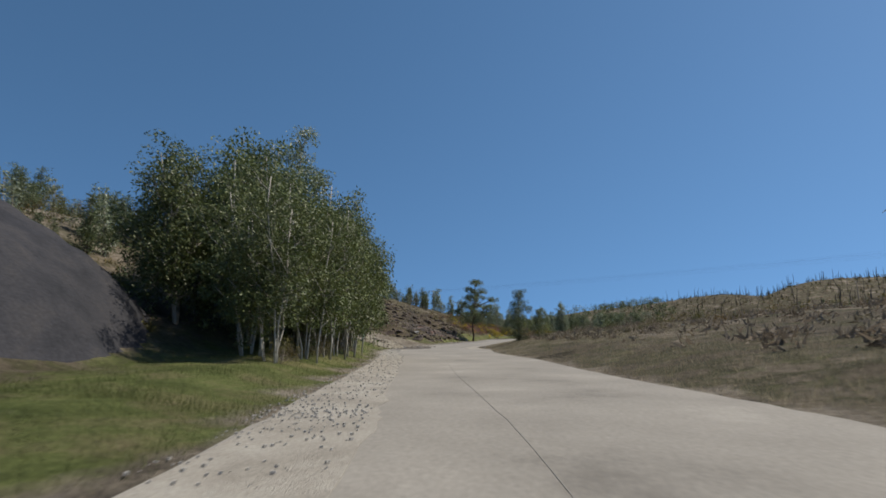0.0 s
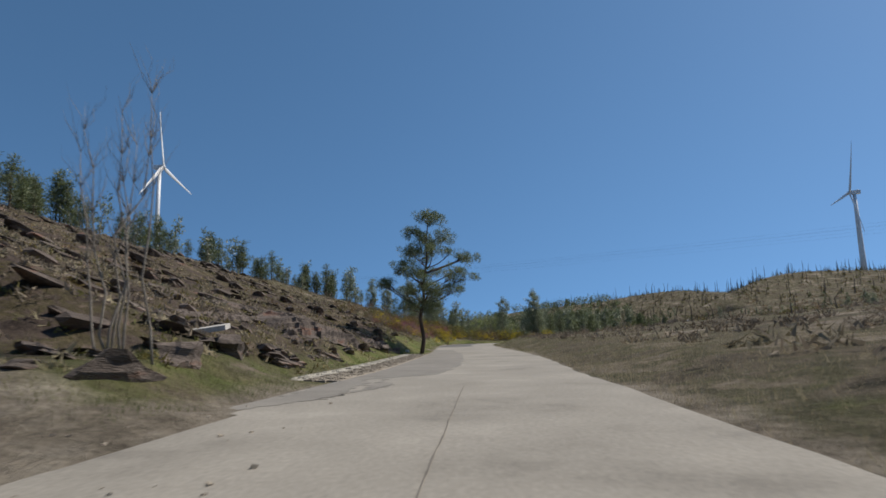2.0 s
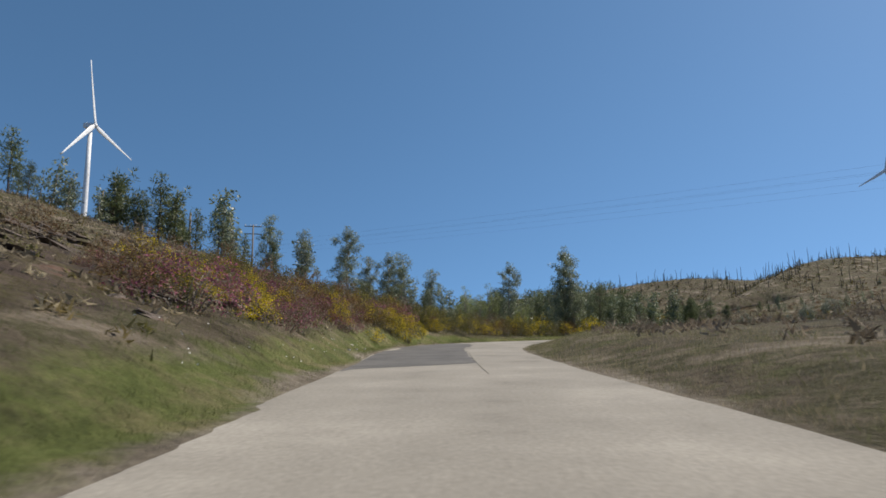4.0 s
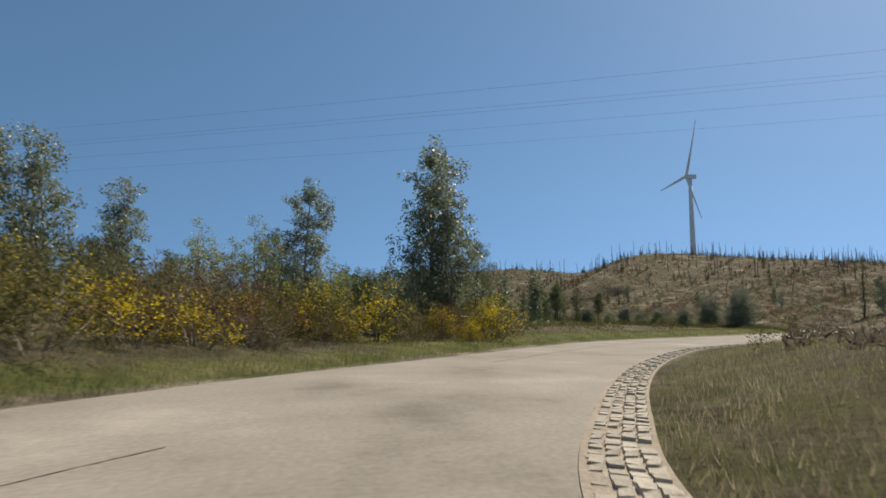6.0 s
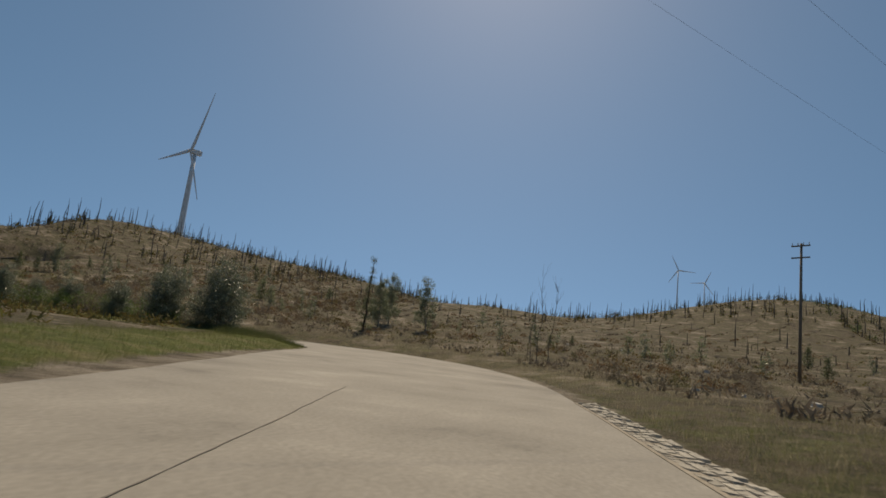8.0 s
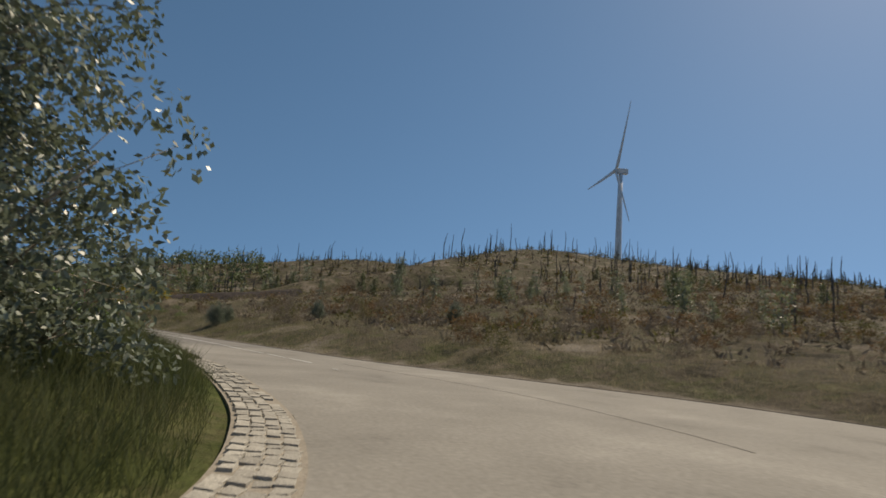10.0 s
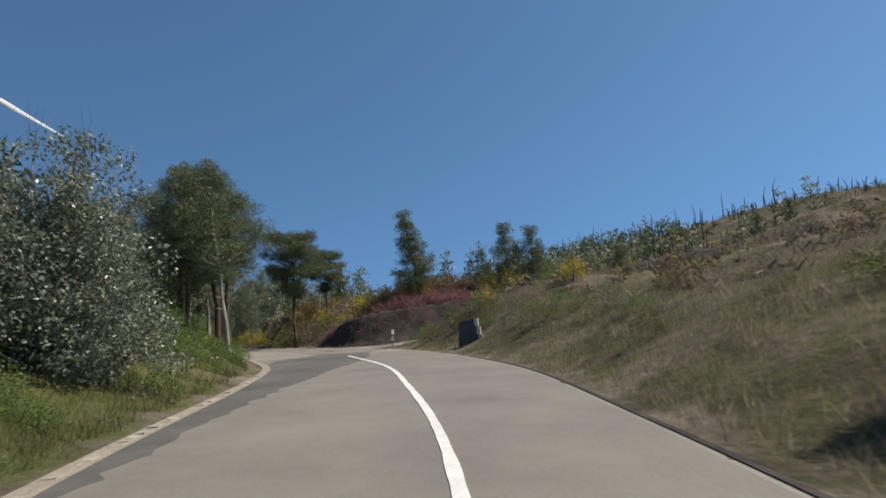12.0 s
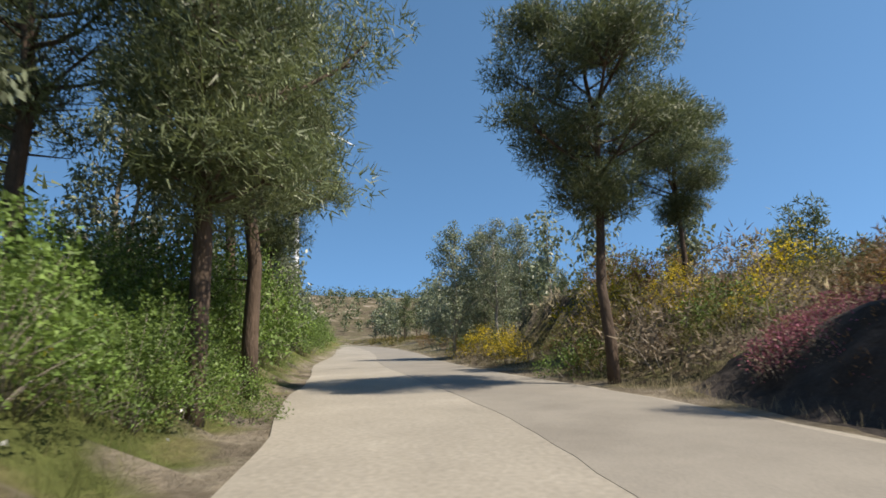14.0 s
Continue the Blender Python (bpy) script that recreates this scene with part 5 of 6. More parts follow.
far_wood(420, 332, -70, 75, 350, 445, "open wood along the crest beyond the junction")
far_wood(1500, 331, -330, -45, 240, 470, "dark wood covering the far hill")
ridge(1250, 321, 30, 320, 290, 450)
ridge(500, 322, 240, 380, 130, 300)


# ---- wind turbines ----
def blade_mesh(L):
    parts = []
    n, secs = 10, []
    for k in range(n):
        f = k / (n - 1)
        chord = L * (0.045 if f < 0.04 else 0.085 * (1 - 0.82 * f)) if f > 0.03 else L * 0.04
        thick = chord * (0.9 if f < 0.04 else 0.22)
        tw = radians(14 * (1 - f))
        ring = []
        for a in np.linspace(0, 2 * math.pi, 10, endpoint=False):
            x, y = chord * 0.5 * math.cos(a) + chord * 0.12, thick * 0.5 * math.sin(a)
            ring.append((x * math.cos(tw) - y * math.sin(tw), x * math.sin(tw) + y * math.cos(tw) - 0.02 * L * f * f, L * f))
        secs += ring
    faces = [(i * 10 + j, i * 10 + (j + 1) % 10, (i + 1) * 10 + (j + 1) % 10, (i + 1) * 10 + j) for i in range(n - 1) for j in range(10)]
    faces.append(tuple(range((n - 1) * 10, n * 10)))
    return mesh_of("blade", np.array(secs), faces, M_STEEL, True)


def lathe(profile, sides=20):
    v = [(r * math.cos(a), r * math.sin(a), z) for r, z in profile for a in np.linspace(0, 2 * math.pi, sides, endpoint=False)]
    f = [(i * sides + j, i * sides + (j + 1) % sides, (i + 1) * sides + (j + 1) % sides, (i + 1) * sides + j) for i in range(len(profile) - 1) for j in range(sides)]
    return np.array(v), f + [tuple(range(sides))[::-1], tuple((len(profile) - 1) * sides + j for j in range(sides))]


def turbine(x, y, hub, blade, yaw, turn, label):
    """hub: its height above sea of the plan; yaw: the way the rotor faces; turn: clockwise from upright of the first blade."""
    base = float(gz(x, y)) - 1
    top = empty("wind_turbine", pose(x, y, base, 0, 0, yaw), label, "wind turbine", "wind turbines")
    H = hub - base
    w = blade / 40
    child("tower", mesh_of("tower", *lathe([(2.1 * w, 0), (1.9 * w, H * 0.3), (1.5 * w, H * 0.7), (1.15 * w, H - 1.6 * w)]), M_STEEL, True), top)
    nac = mesh_of("nacelle", *joined([box(0, 1.0 * w, H, 2.6 * w, 6.0 * w, 2.8 * w), box(0, 2.6 * w, H + 1.6 * w, 1.4 * w, 1.6 * w, 0.5 * w)]), M_STEEL)
    child("nacelle", nac, top)
    v, f = lathe([(0.2 * w, -4.6 * w), (1.1 * w, -4.0 * w), (1.5 * w, -3.0 * w), (1.5 * w, -1.9 * w)])
    v = np.stack([v[:, 0], v[:, 2], v[:, 1] + H], -1)
    hub_part = child("hub", mesh_of("hub", v, f, M_STEEL, True), top)
    me = blade_mesh(blade)
    for k in range(3):
        b = child("blade", me, hub_part)
        b.matrix_basis = Matrix.Translation((0, -3.1 * w, H)) @ Matrix.Rotation(radians(turn + 120 * k), 4, "Y")
    return top


turbine(-233, 433, 126.7, 39, 90, -14, "white three-bladed wind turbine on the wooded hill")
turbine(232, 431, 86.3, 33, -102, 28, "white three-bladed wind turbine on the bare ridge")
turbine(930, 244, 150, 24, -80, -25, "distant white wind turbine beyond the valley")
turbine(1100, 214, 158, 24, -80, 25, "distant white wind turbine beyond the valley")


# ---- power line ----
def pole(x, y, h, label, arm=0.0, yaw=0.0):
    top = empty("utility_pole", pose(x, y, float(gz(x, y)), 0, 0, yaw), label, "utility pole", "utility poles")
    child("post", mesh_of("post", *tube([(0, 0, -0.6), (0, 0, h * 0.5), (0, 0, h)], [0.15, 0.13, 0.10], 10), M_POLE, True), top)
    if arm:
        for z in (h - 1.35, h - 0.25):
            beam = child("crossarm", mesh_of("crossarm", *box(0, 0.11, z, arm, 0.1, 0.12), M_POLE), top)
        for a in (-0.45, -0.15, 0.15, 0.45):
            child("insulator", mesh_of("insulator", *tube([(a * arm, 0.11, h - 0.19), (a * arm, 0.11, h + 0.08)], [0.05, 0.03], 8), M_WHITE), beam)
    return top


def pole_to(x, y, top, label, arm=0.0, yaw=0.0):
    return pole(x, y, top - float(gz(x, y)), label, arm, yaw)


pole(-31.3, 186.9, 10.5, "wooden utility pole with two crossarms above the trees", 2.4, 20)
pole_to(91.6, 171.9, 14.2, "dark wooden utility pole with a crossarm on the slope", 1.6, 60)
pole_to(239.0, 212.8, 19.8, "distant wooden utility pole", 1.4, 60)
pole(-29.0, 164.0, 5.0, "slim weathered wooden pole on the ridge")
pole(-36.0, 160.0, 5.0, "slim weathered wooden pole on the ridge")


def cable(a, b, sag, r=0.0065):
    t = np.linspace(0, 1, 33)[:, None]
    p = np.array(a) + (np.array(b) - np.array(a)) * t
    p[:, 2] -= sag * 4 * (t * (1 - t))[:, 0]
    ob = thing("overhead_cable", mesh_of("overhead_cable", *tube(p, r, 5), M_WIRE), Matrix(), "thin dark overhead power cable sagging between poles", "cable", "overhead cables")
    return ob


LINE_A, LINE_B, LINE_N = np.array((-80.0, 257.1)), np.array((150.0, 121.9)), np.array((0.507, 0.862))
for off, arm in ((5.0, 1.6), (-3.0, 6.6), (-9.0, 1.6)):
    for end in (LINE_A, LINE_B):
        p = end + LINE_N * off
        pole_to(p[0], p[1], 20.7, "tall wooden utility pole carrying cables over the road", arm, 60)
for off in (5.0, 0.0, -4.2, -5.2, -9.0):
    a, b = LINE_A + LINE_N * off, LINE_B + LINE_N * off
    cable((*a, 20.8), (*b, 20.8), 1.7)


# ---- chain-link fence and gate on the left ----
def fence(points, h, mat):
    top = empty("chain_link_fence", Matrix(), "old chain-link fence on dark posts along the verge", "fence")
    line = [np.array((x, y, float(gz(x, y)))) for x, y in points]
    wires = []
    for k, p in enumerate(line):
        child("post", mesh_of("post", *tube([p - (0, 0, 0.4), p + (0, 0, h + 0.06)], 0.035, 7), M_DEAD, True), top)
    for a, b in zip(line[:-1], line[1:]):
        L = np.linalg.norm((b - a)[:2])
        way = (b - a) / L
        side = np.array([way[1], -way[0], 0]) * 0.002
        for s in np.arange(-h, L, 0.13):
            for d in (1, -1):
                u0, u1 = max(s, 0), min(s + h, L)
                if u1 <= u0:
                    continue
                z0, z1 = (u0 - s, u1 - s) if d > 0 else (h - (u0 - s), h - (u1 - s))
                p0, p1 = a + way * u0 + (0, 0, z0 + 0.05), a + way * u1 + (0, 0, z1 + 0.05)
                n = np.array([0, 0, 0.0045])
                wires.append(([p0 - n, p1 - n, p1 + n, p0 + n], [(0, 1, 2, 3)]))
        for z in (0.06, h * 0.5, h + 0.04):
            wires.append(tube([a + (0, 0, z), b + (0, 0, z)], 0.006, 4))
    child("wire_netting", mesh_of("wire_netting", *joined(wires), mat), top)
    return top


fence([(4.2 - 0.19 * k * 2.4 - 1.35, 20.5 + 2.36 * k) for k in range(8)], 1.95, M_GALV)


def sheet_gate(x, y, yaw):
    top = empty("sheet_gate", pose(x, y, float(gz(x, y)), 0, 0, yaw), "pale green corrugated sheet gate at the end of the fence", "gate")
    n = 40
    for k in range(2):
        xs = np.linspace(0, 1.35, n)
        v = [(q + 1.38 * k, 0.018 * math.sin(q * 62) + o, z) for o in (0, 0.006) for z in (0.05, 2.0) for q in xs]
        f = [(i, i + 1, n + i + 1, n + i) for i in range(n - 1)] + [(2 * n + i, 3 * n + i, 3 * n + i + 1, 2 * n + i + 1) for i in range(n - 1)]
        child("sheet_panel", mesh_of("sheet_panel", v, f, M_SHEET, True), top)
    for q in (0, 1.37, 2.75):
        child("gate_post", mesh_of("gate_post", *box(q, 0.06, 1.05, 0.07, 0.07, 2.3), M_DEAD), top)
    return top


sheet_gate(-0.05, 37.1, 109)
tri = empty("leaning_frame", pose(-1.6, 41.2, float(gz(-1.6, 41.2)), 4, 0, 60), "tall triangular metal frame with torn netting by the track", "frame")
for a, b in (((0, 0, -0.2), (0, 0, 2.9)), ((0, 0, 2.9), (0.8, 0, 2.0)), ((0.8, 0, 2.0), (0.8, 0, -0.2)), ((0, 0, 1.1), (0.8, 0, 1.1)), ((0, 0, 2.0), (0.8, 0, 1.9))):
    child("bar", mesh_of("bar", *tube([a, b], 0.03, 6), M_DEAD), tri)


# ---- rocks ----
def rock_mesh(seed, sx, sy, sz, name="rock", fine=2, cuts=12):
    """A broken block with flat facets and bedding steps."""
    rng = np.random.RandomState(seed)
    bm = bmesh.new()
    bmesh.ops.create_icosphere(bm, subdivisions=fine, radius=1)
    planes = [(Vector((rng.normal(), rng.normal(), rng.normal() * 0.35)).normalized(), rng.uniform(0.35, 0.8)) for _ in range(cuts)]
    planes += [(Vector((rng.normal() * 0.12, rng.normal() * 0.12, 1)).normalized(), rng.uniform(0.4, 0.7))]
    for v in bm.verts:
        c = v.co
        for n_, d in planes:
            o = c.dot(n_) - d
            if o > 0:
                c -= n_ * o
        step = 0.16 * (round(c.z * 3.2 + seed * 0.37) % 2)
        k = noise.noise(c * 2.3 + Vector((seed, 0, 0))) * 0.10
        v.co = Vector(((c.x * (1 - step) + k) * sx, (c.y * (1 - step) - k) * sy, (c.z + k * 0.4) * sz))
    me = bpy.data.meshes.new(name)
    bm.to_mesh(me)
    bm.free()
    me.materials.append(M_ROCK)
    return me


SIZES = ((1.5, 0.8, 0.26), (1.0, 0.7, 0.24), (2.1, 0.9, 0.28), (0.7, 0.5, 0.3), (1.3, 0.8, 0.32), (2.6, 0.8, 0.24))
ROCKS = [[rock_mesh(k + 1, *size, "rock_outcrop", fine, 16) for k, size in enumerate(SIZES)] for fine in (3, 2)]
rng = np.random.RandomState(88)
spots = sorted(((rng.uniform(9.6, 18.4), 3.2 + 38 * rng.uniform() ** 1.7) for _ in range(640)), key=lambda q: q[1])
rest = []
for k, (u, d) in enumerate(spots):
    x, y = along(u, -1, d)
    s = rng.uniform(0.45, 1.15) * (0.75 + d / 45)
    if near(np.array([x]), np.array([y]), TRACK)[1][0] < 4:
        continue
    m = pose(x, y, float(gz(x, y)) - 0.07 * s, rng.uniform(-5, 5), rng.uniform(8, 18), 92 + rng.uniform(-22, 22)) @ Matrix.Diagonal((s, s, s, 1))
    me = ROCKS[0 if k < 70 else 1][rng.randint(6)]
    if k < 270:
        thing("rock_outcrop", me, m, "layered grey-brown schist outcrop on the slope", "rock", "schist outcrops")
    else:
        rest.append(([m @ v.co for v in me.vertices], [tuple(p.vertices) for p in me.polygons]))
thing("scattered_rocks", mesh_of("scattered_rocks", *joined(rest), M_ROCK), Matrix(), "further broken schist ledges up the slope", "rocks", kind="stuff")
LONG = [rock_mesh(80 + k, *size, "ledge", 2, 14) for k, size in enumerate(((3.4, 0.8, 0.2), (2.4, 0.7, 0.17), (4.2, 1.0, 0.22)))]
ledges = []
for k in range(170):     # long thin bedding ledges along the slope
    x, y = along(rng.uniform(9.9, 18.2), -1, 4.0 + 30 * rng.uniform() ** 1.3)
    s = rng.uniform(0.5, 1.1)
    if near(np.array([x]), np.array([y]), TRACK)[1][0] < 5:
        continue
    m = pose(x, y, float(gz(x, y)) - 0.05, rng.uniform(-3, 3), rng.uniform(14, 20), 90 + rng.uniform(-9, 9)) @ Matrix.Diagonal((0.7 * s, s, 0.8 * s, 1))
    ledges.append(([m @ v.co for v in LONG[k % 3].vertices], [tuple(p.vertices) for p in LONG[k % 3].polygons]))
thing("rock_ledges", mesh_of("rock_ledges", *joined(ledges), M_ROCK), Matrix(), "long thin schist ledges following the bedding of the slope", "rocks", kind="stuff")


def rock_face(a, b, high, seed, label):
    """A continuous broken face from a to b, with upright joints and a stepped top running into the slope."""
    rng = np.random.RandomState(seed)
    n = 96
    t = np.linspace(0, 1, n)
    p = np.array(a) + (np.array(b) - np.array(a)) * t[:, None]
    way = (np.array(b) - np.array(a)) / np.linalg.norm(np.array(b) - np.array(a))
    back = np.array([-way[1], way[0]])
    ends = np.sort(rng.uniform(0, 1, 11))
    block = np.searchsorted(ends, t)
    push, tall = rng.uniform(-0.15, 0.15, 12)[block], rng.uniform(0.9, 1.08, 12)[block]
    taper = np.clip(np.minimum(t, 1 - t) * 6, 0.05, 1) ** 0.5
    v = []
    for d, f in ((-0.25, -0.15), (0.0, 0.0), (0.05, 0.36), (0.16, 0.38), (0.19, 0.72), (0.34, 0.75), (0.38, 1.0), (0.9, 1.05), (0.95, 1.18), (1.7, 1.24), (1.75, 1.36), (2.8, 1.4)):
        q = p + back * (d + push + rng.normal(0, 0.025, n))[:, None]
        z = gz(p[:, 0], p[:, 1]) + high * f * tall * taper + rng.normal(0, 0.02, n)
        if d > 2:
            z = gz(q[:, 0], q[:, 1]) - 0.25
        v.append(np.concatenate([q, z[:, None]], 1))
    f = [(r * n + c, r * n + c + 1, (r + 1) * n + c + 1, (r + 1) * n + c) for r in range(11) for c in range(n - 1)]
    return thing("rock_outcrop", mesh_of("rock_outcrop", np.concatenate(v), f, M_ROCK), Matrix(), label, "rock", "schist outcrops")


rock_face((-5.6, 77.6), (-3.9, 87.4), 0.85, 71, "dark jointed rock face standing above the verge")
rock_face((-7.4, 72.0), (-6.6, 80.0), 0.3, 72, "low stepped rock ledge on the slope")
rock_face((-9.4, 79.0), (-7.4, 90.0), 0.35, 73, "long broken ledge further up the slope")
rock_face((-4.4, 90.6), (-3.8, 95.6), 0.6, 74, "low broken rock beside the leaning pine")
FACE = [rock_mesh(60 + k, 1.5, 0.8, 0.75, "rock_outcrop", 3, 16) for k in range(3)]
for k, (x, y, s, r) in enumerate(((-4.9, 77.0, 0.8, 80), (-3.4, 95.2, 0.7, 95), (-3.8, 92.4, 0.75, 90), (-2.7, 62.4, 0.95, 84), (-2.8, 64.9, 0.9, 98), (-3.1, 67.6, 0.8, 90))):
    thing("rock_outcrop", FACE[k % 3], pose(x, y, float(gz(x, y)) + 0.02, 0, 8, r) @ Matrix.Diagonal((s, s, s, 1)), "broken dark rock face with upright joints above the gutter", "rock", "schist outcrops")


def stone_mesh(seed, s):
    me = rock_mesh(seed, s, s * 0.75, s * 0.5, "stone")
    me.materials.clear()
    me.materials.append(M_STONE)
    return me


STONES = [stone_mesh(20 + k, 0.22) for k in range(3)]
for x, y, s in ((8.3, 45.7, 1.0), (-2.9, 97.0, 1.6), (57.3, 174.7, 1.8), (64.7, 179.2, 1.6), (62.0, 177.0, 1.2), (70.0, 181.0, 2.0), (75.1, 236.4, 1.2), (76.8, 257.7, 1.4), (-4.8, 133.0, 0.5), (-5.2, 134.0, 0.6),
                (-4.9, 135.6, 0.4), (-4.7, 131.0, 0.5), (9.6, 150.5, 0.8), (78.5, 240.0, 1.6), (80.0, 243.0, 1.2), (2.3, 167.2, 0.9)):
    thing("stone", STONES[int(abs(x)) % 3], pose(x, y, float(gz(x, y)) + 0.04, 0, 0, x * 40) @ Matrix.Diagonal((s, s, s, 1)), "pale weathered stone lying on the ground", "stone", "loose stones")
rng = np.random.RandomState(91)
for k in range(110):     # white rocks in the burnt heath
    x, y = along(rng.uniform(6, 44), 1, rng.uniform(12, 150))
    s = rng.uniform(1.0, 3.6)
    thing("stone", STONES[k % 3], pose(x, y, float(gz(x, y)), 0, 0, k * 50) @ Matrix.Diagonal((s, s, s, 1)), "pale granite boulder in the heath", "stone", "heath boulders")

slab = thing("concrete_slab", mesh_of("concrete_slab", *box(0, 0, 0.16, 1.5, 0.9, 0.16), M_CONC), pose(-5.4, 70.6, float(gz(-5.4, 70.6)) + 0.02, 6, -8, 15), "broken pale concrete slab lying by the track", "slab")
for x, y, r in ((5.6, 30.4, 20), (3.4, 32.4, 70), (4.6, 29.0, 40), (1.4, 36.4, 10)):
    px, py = x - 4.2, y
    me = rock_mesh(int(r), 0.17, 0.12, 0.05, "litter")
    me.materials.clear()
    me.materials.append(M_WHITE)
    thing("litter", me, pose(px, py, float(gz(px, py)) + 0.06, 5, 4, r), "crumpled white plastic scrap in the grass", "litter", "roadside litter")


HEAP = (-4.6, 46.2, 5.2, 6.0, 1.3)     # centre, reach and height of the rubbly heap


def rubble(name, n, centre, spread_, size, mat, label, seed):
    rng = np.random.RandomState(seed)
    parts = []
    for _ in range(n):
        x, y = centre[0] + rng.normal(0, spread_[0]), centre[1] + rng.normal(0, spread_[1])
        s = size * rng.uniform(0.3, 1.4)
        q = max(0.0, 1 - ((x - HEAP[0]) / HEAP[2]) ** 2 - ((y - HEAP[1]) / HEAP[3]) ** 2)
        z = max(float(gz(x, y)) + max(0.0, HEAP[4] * q ** 0.75 - 0.15), 0.0)
        v, f = box(0, 0, 0, s, s * 0.8, s * 0.6, rng.uniform(0, 3))
        v = np.array(v) + rng.normal(0, s * 0.14, (8, 3)) + (x, y, z + s * 0.15)
        parts.append((v, f))
    return thing(name, mesh_of(name, *joined(parts), mat), Matrix(), label, "rubble", kind="stuff")


rubble("track_rubble", 420, (-3.2, 48.5), (1.5, 3.0), 0.11, M_STONE, "loose rubble piled at the mouth of the track", 401)
rubble("track_rubble", 620, (-3.2, 45.8), (2.0, 2.8), 0.13, M_DRAIN, "broken stone strewn over the earth heap", 403)
rubble("track_rubble", 320, (0.3, 50.0), (1.1, 5.0), 0.045, M_MORTAR, "small dark stones scattered on the road edge", 402)
for k, (u0, u1) in enumerate(((0.8, 4.0), (4.0, 7.6))):
    rng = np.random.RandomState(410 + k)
    parts = []
    for _ in range(900):
        i = int(rng.uniform(u0, u1) * STEP)
        p = EL[i] + cross[i] * rng.uniform(-0.3, 1.5) + ALONG[i] * rng.uniform(-0.5, 0.5)
        s = rng.uniform(0.012, 0.04)
        v, f = box(0, 0, 0, s, s * 0.8, s * 0.7, rng.uniform(0, 3))
        parts.append((np.array(v) + (p[0], p[1], 0.012 + s * 0.3), f))
    thing("shoulder_gravel", mesh_of("shoulder_gravel", *joined(parts), M_STONE), Matrix(), "loose gravel along the shoulder", "gravel", kind="stuff")


# ---- surface of the road: shoulder, patches, cracks, paint ----
def across(u, f):
    """A place on the carriageway: station u, fraction f from the left edge."""
    i = np.clip(np.asarray(u, float) * STEP, 0, len(EL) - 1.001)
    a, t = i.astype(int), (i % 1)[..., None]
    l, r = EL[a] * (1 - t) + EL[a + 1] * t, ER[a] * (1 - t) + ER[a + 1] * t
    return l + (r - l) * np.asarray(f, float)[..., None]


def patch(name, u0, u1, f0, f1, mat, label, seed, z=0.005, n=70, ragged=0.02, fade=0.35):
    """A repair or shoulder on the road, with uneven edges and tapered ends."""
    u = np.linspace(u0, u1, n)
    r = np.random.RandomState(seed)
    def edge(f):
        v = np.interp(u, np.linspace(u0, u1, len(f)), f)
        return v + ragged * np.cumsum(r.normal(0, 0.35, n)) * 0.3 + r.normal(0, ragged * 0.3, n)
    a, b = edge(f0), edge(f1)
    a, b = np.clip(a, 0.004, 0.99), np.clip(b, 0.004, 0.99)
    ends = smoothstep(0, fade, u - u0) * smoothstep(0, fade, u1 - u)
    b = a + (b - a) * np.maximum(ends, 0.02)
    return thing(name, mesh_of(name, *ribbon(across(u, a), across(u, b), z, 3, 0.004), mat), Matrix(), label, "road", kind="structure")


patch("gravel_shoulder", 0.3, 8.4, [0.0, 0.0, 0.0], [0.2, 0.19, 0.15, 0.22], M_GRAVEL, "dusty gravel shoulder beside the asphalt", 1, 0.006)
patch("asphalt_patch", 10.8, 15.6, [0.0, 0.0], [0.36, 0.40, 0.33, 0.2], M_OLDROAD, "darker worn asphalt repair in one lane", 2, 0.005, ragged=0.03)
patch("asphalt_patch", 16.6, 21.9, [0.005, 0.01, 0.0, 0.0], [0.62, 0.58, 0.52, 0.46, 0.2], M_NEWROAD, "dark asphalt repair in one lane before the bend", 3, 0.005, n=110, ragged=0.018)
patch("asphalt_lane", 40.0, 46.4, [0.004, 0.004], [0.985, 0.985], M_OLDROAD, "greyer asphalt of the newer stretch", 19, 0.003, ragged=0.0, fade=0.02)
patch("asphalt_patch", 42.4, 46.8, [-0.03, -0.03, -0.03, -0.03, -0.03, 0.10, 0.5], [0.05, 0.07, 0.14, 0.28, 0.48, 0.60, 0.74], M_NEWROAD, "dark asphalt repair along the verge", 4, 0.005, n=110, ragged=0.03)
patch("asphalt_lane", 46.3, 53.6, [0.42, 0.52, 0.5, 0.5], [0.97, 0.985, 0.985], M_OLDROAD, "greyer asphalt of one lane past the junction", 9, 0.004, ragged=0.008, fade=0.5)
patch("asphalt_patch", 47.2, 47.75, [0.66, 0.68, 0.67], [0.72, 0.75, 0.71], M_NEWROAD, "small dark asphalt repair at the junction", 5, 0.007, ragged=0.02)
patch("dirt_stain", 7.2, 9.3, [0.02, 0.06, 0.0, 0.0], [0.30, 0.44, 0.40, 0.30, 0.12], M_DIRT, "dark earth washed over the road from the track", 6, 0.008, ragged=0.05)
patch("dirt_stain", 9.9, 11.1, [0.0, 0.03, 0.0], [0.10, 0.17, 0.13, 0.05], M_OLDROAD, "grey damp stain along the edge", 16, 0.008, ragged=0.05)
patch("dirt_stain", 10.2, 10.9, [0.15, 0.2, 0.16], [0.2, 0.25, 0.2], M_OLDROAD, "small grey damp stain on the asphalt", 17, 0.008, ragged=0.04, n=40)
patch("dust_strip", 7.0, 8.9, [0.80, 0.86, 0.9], [0.99, 0.99, 0.99], M_GRAVEL, "dusty gravel along the verge", 7, 0.004, ragged=0.012)
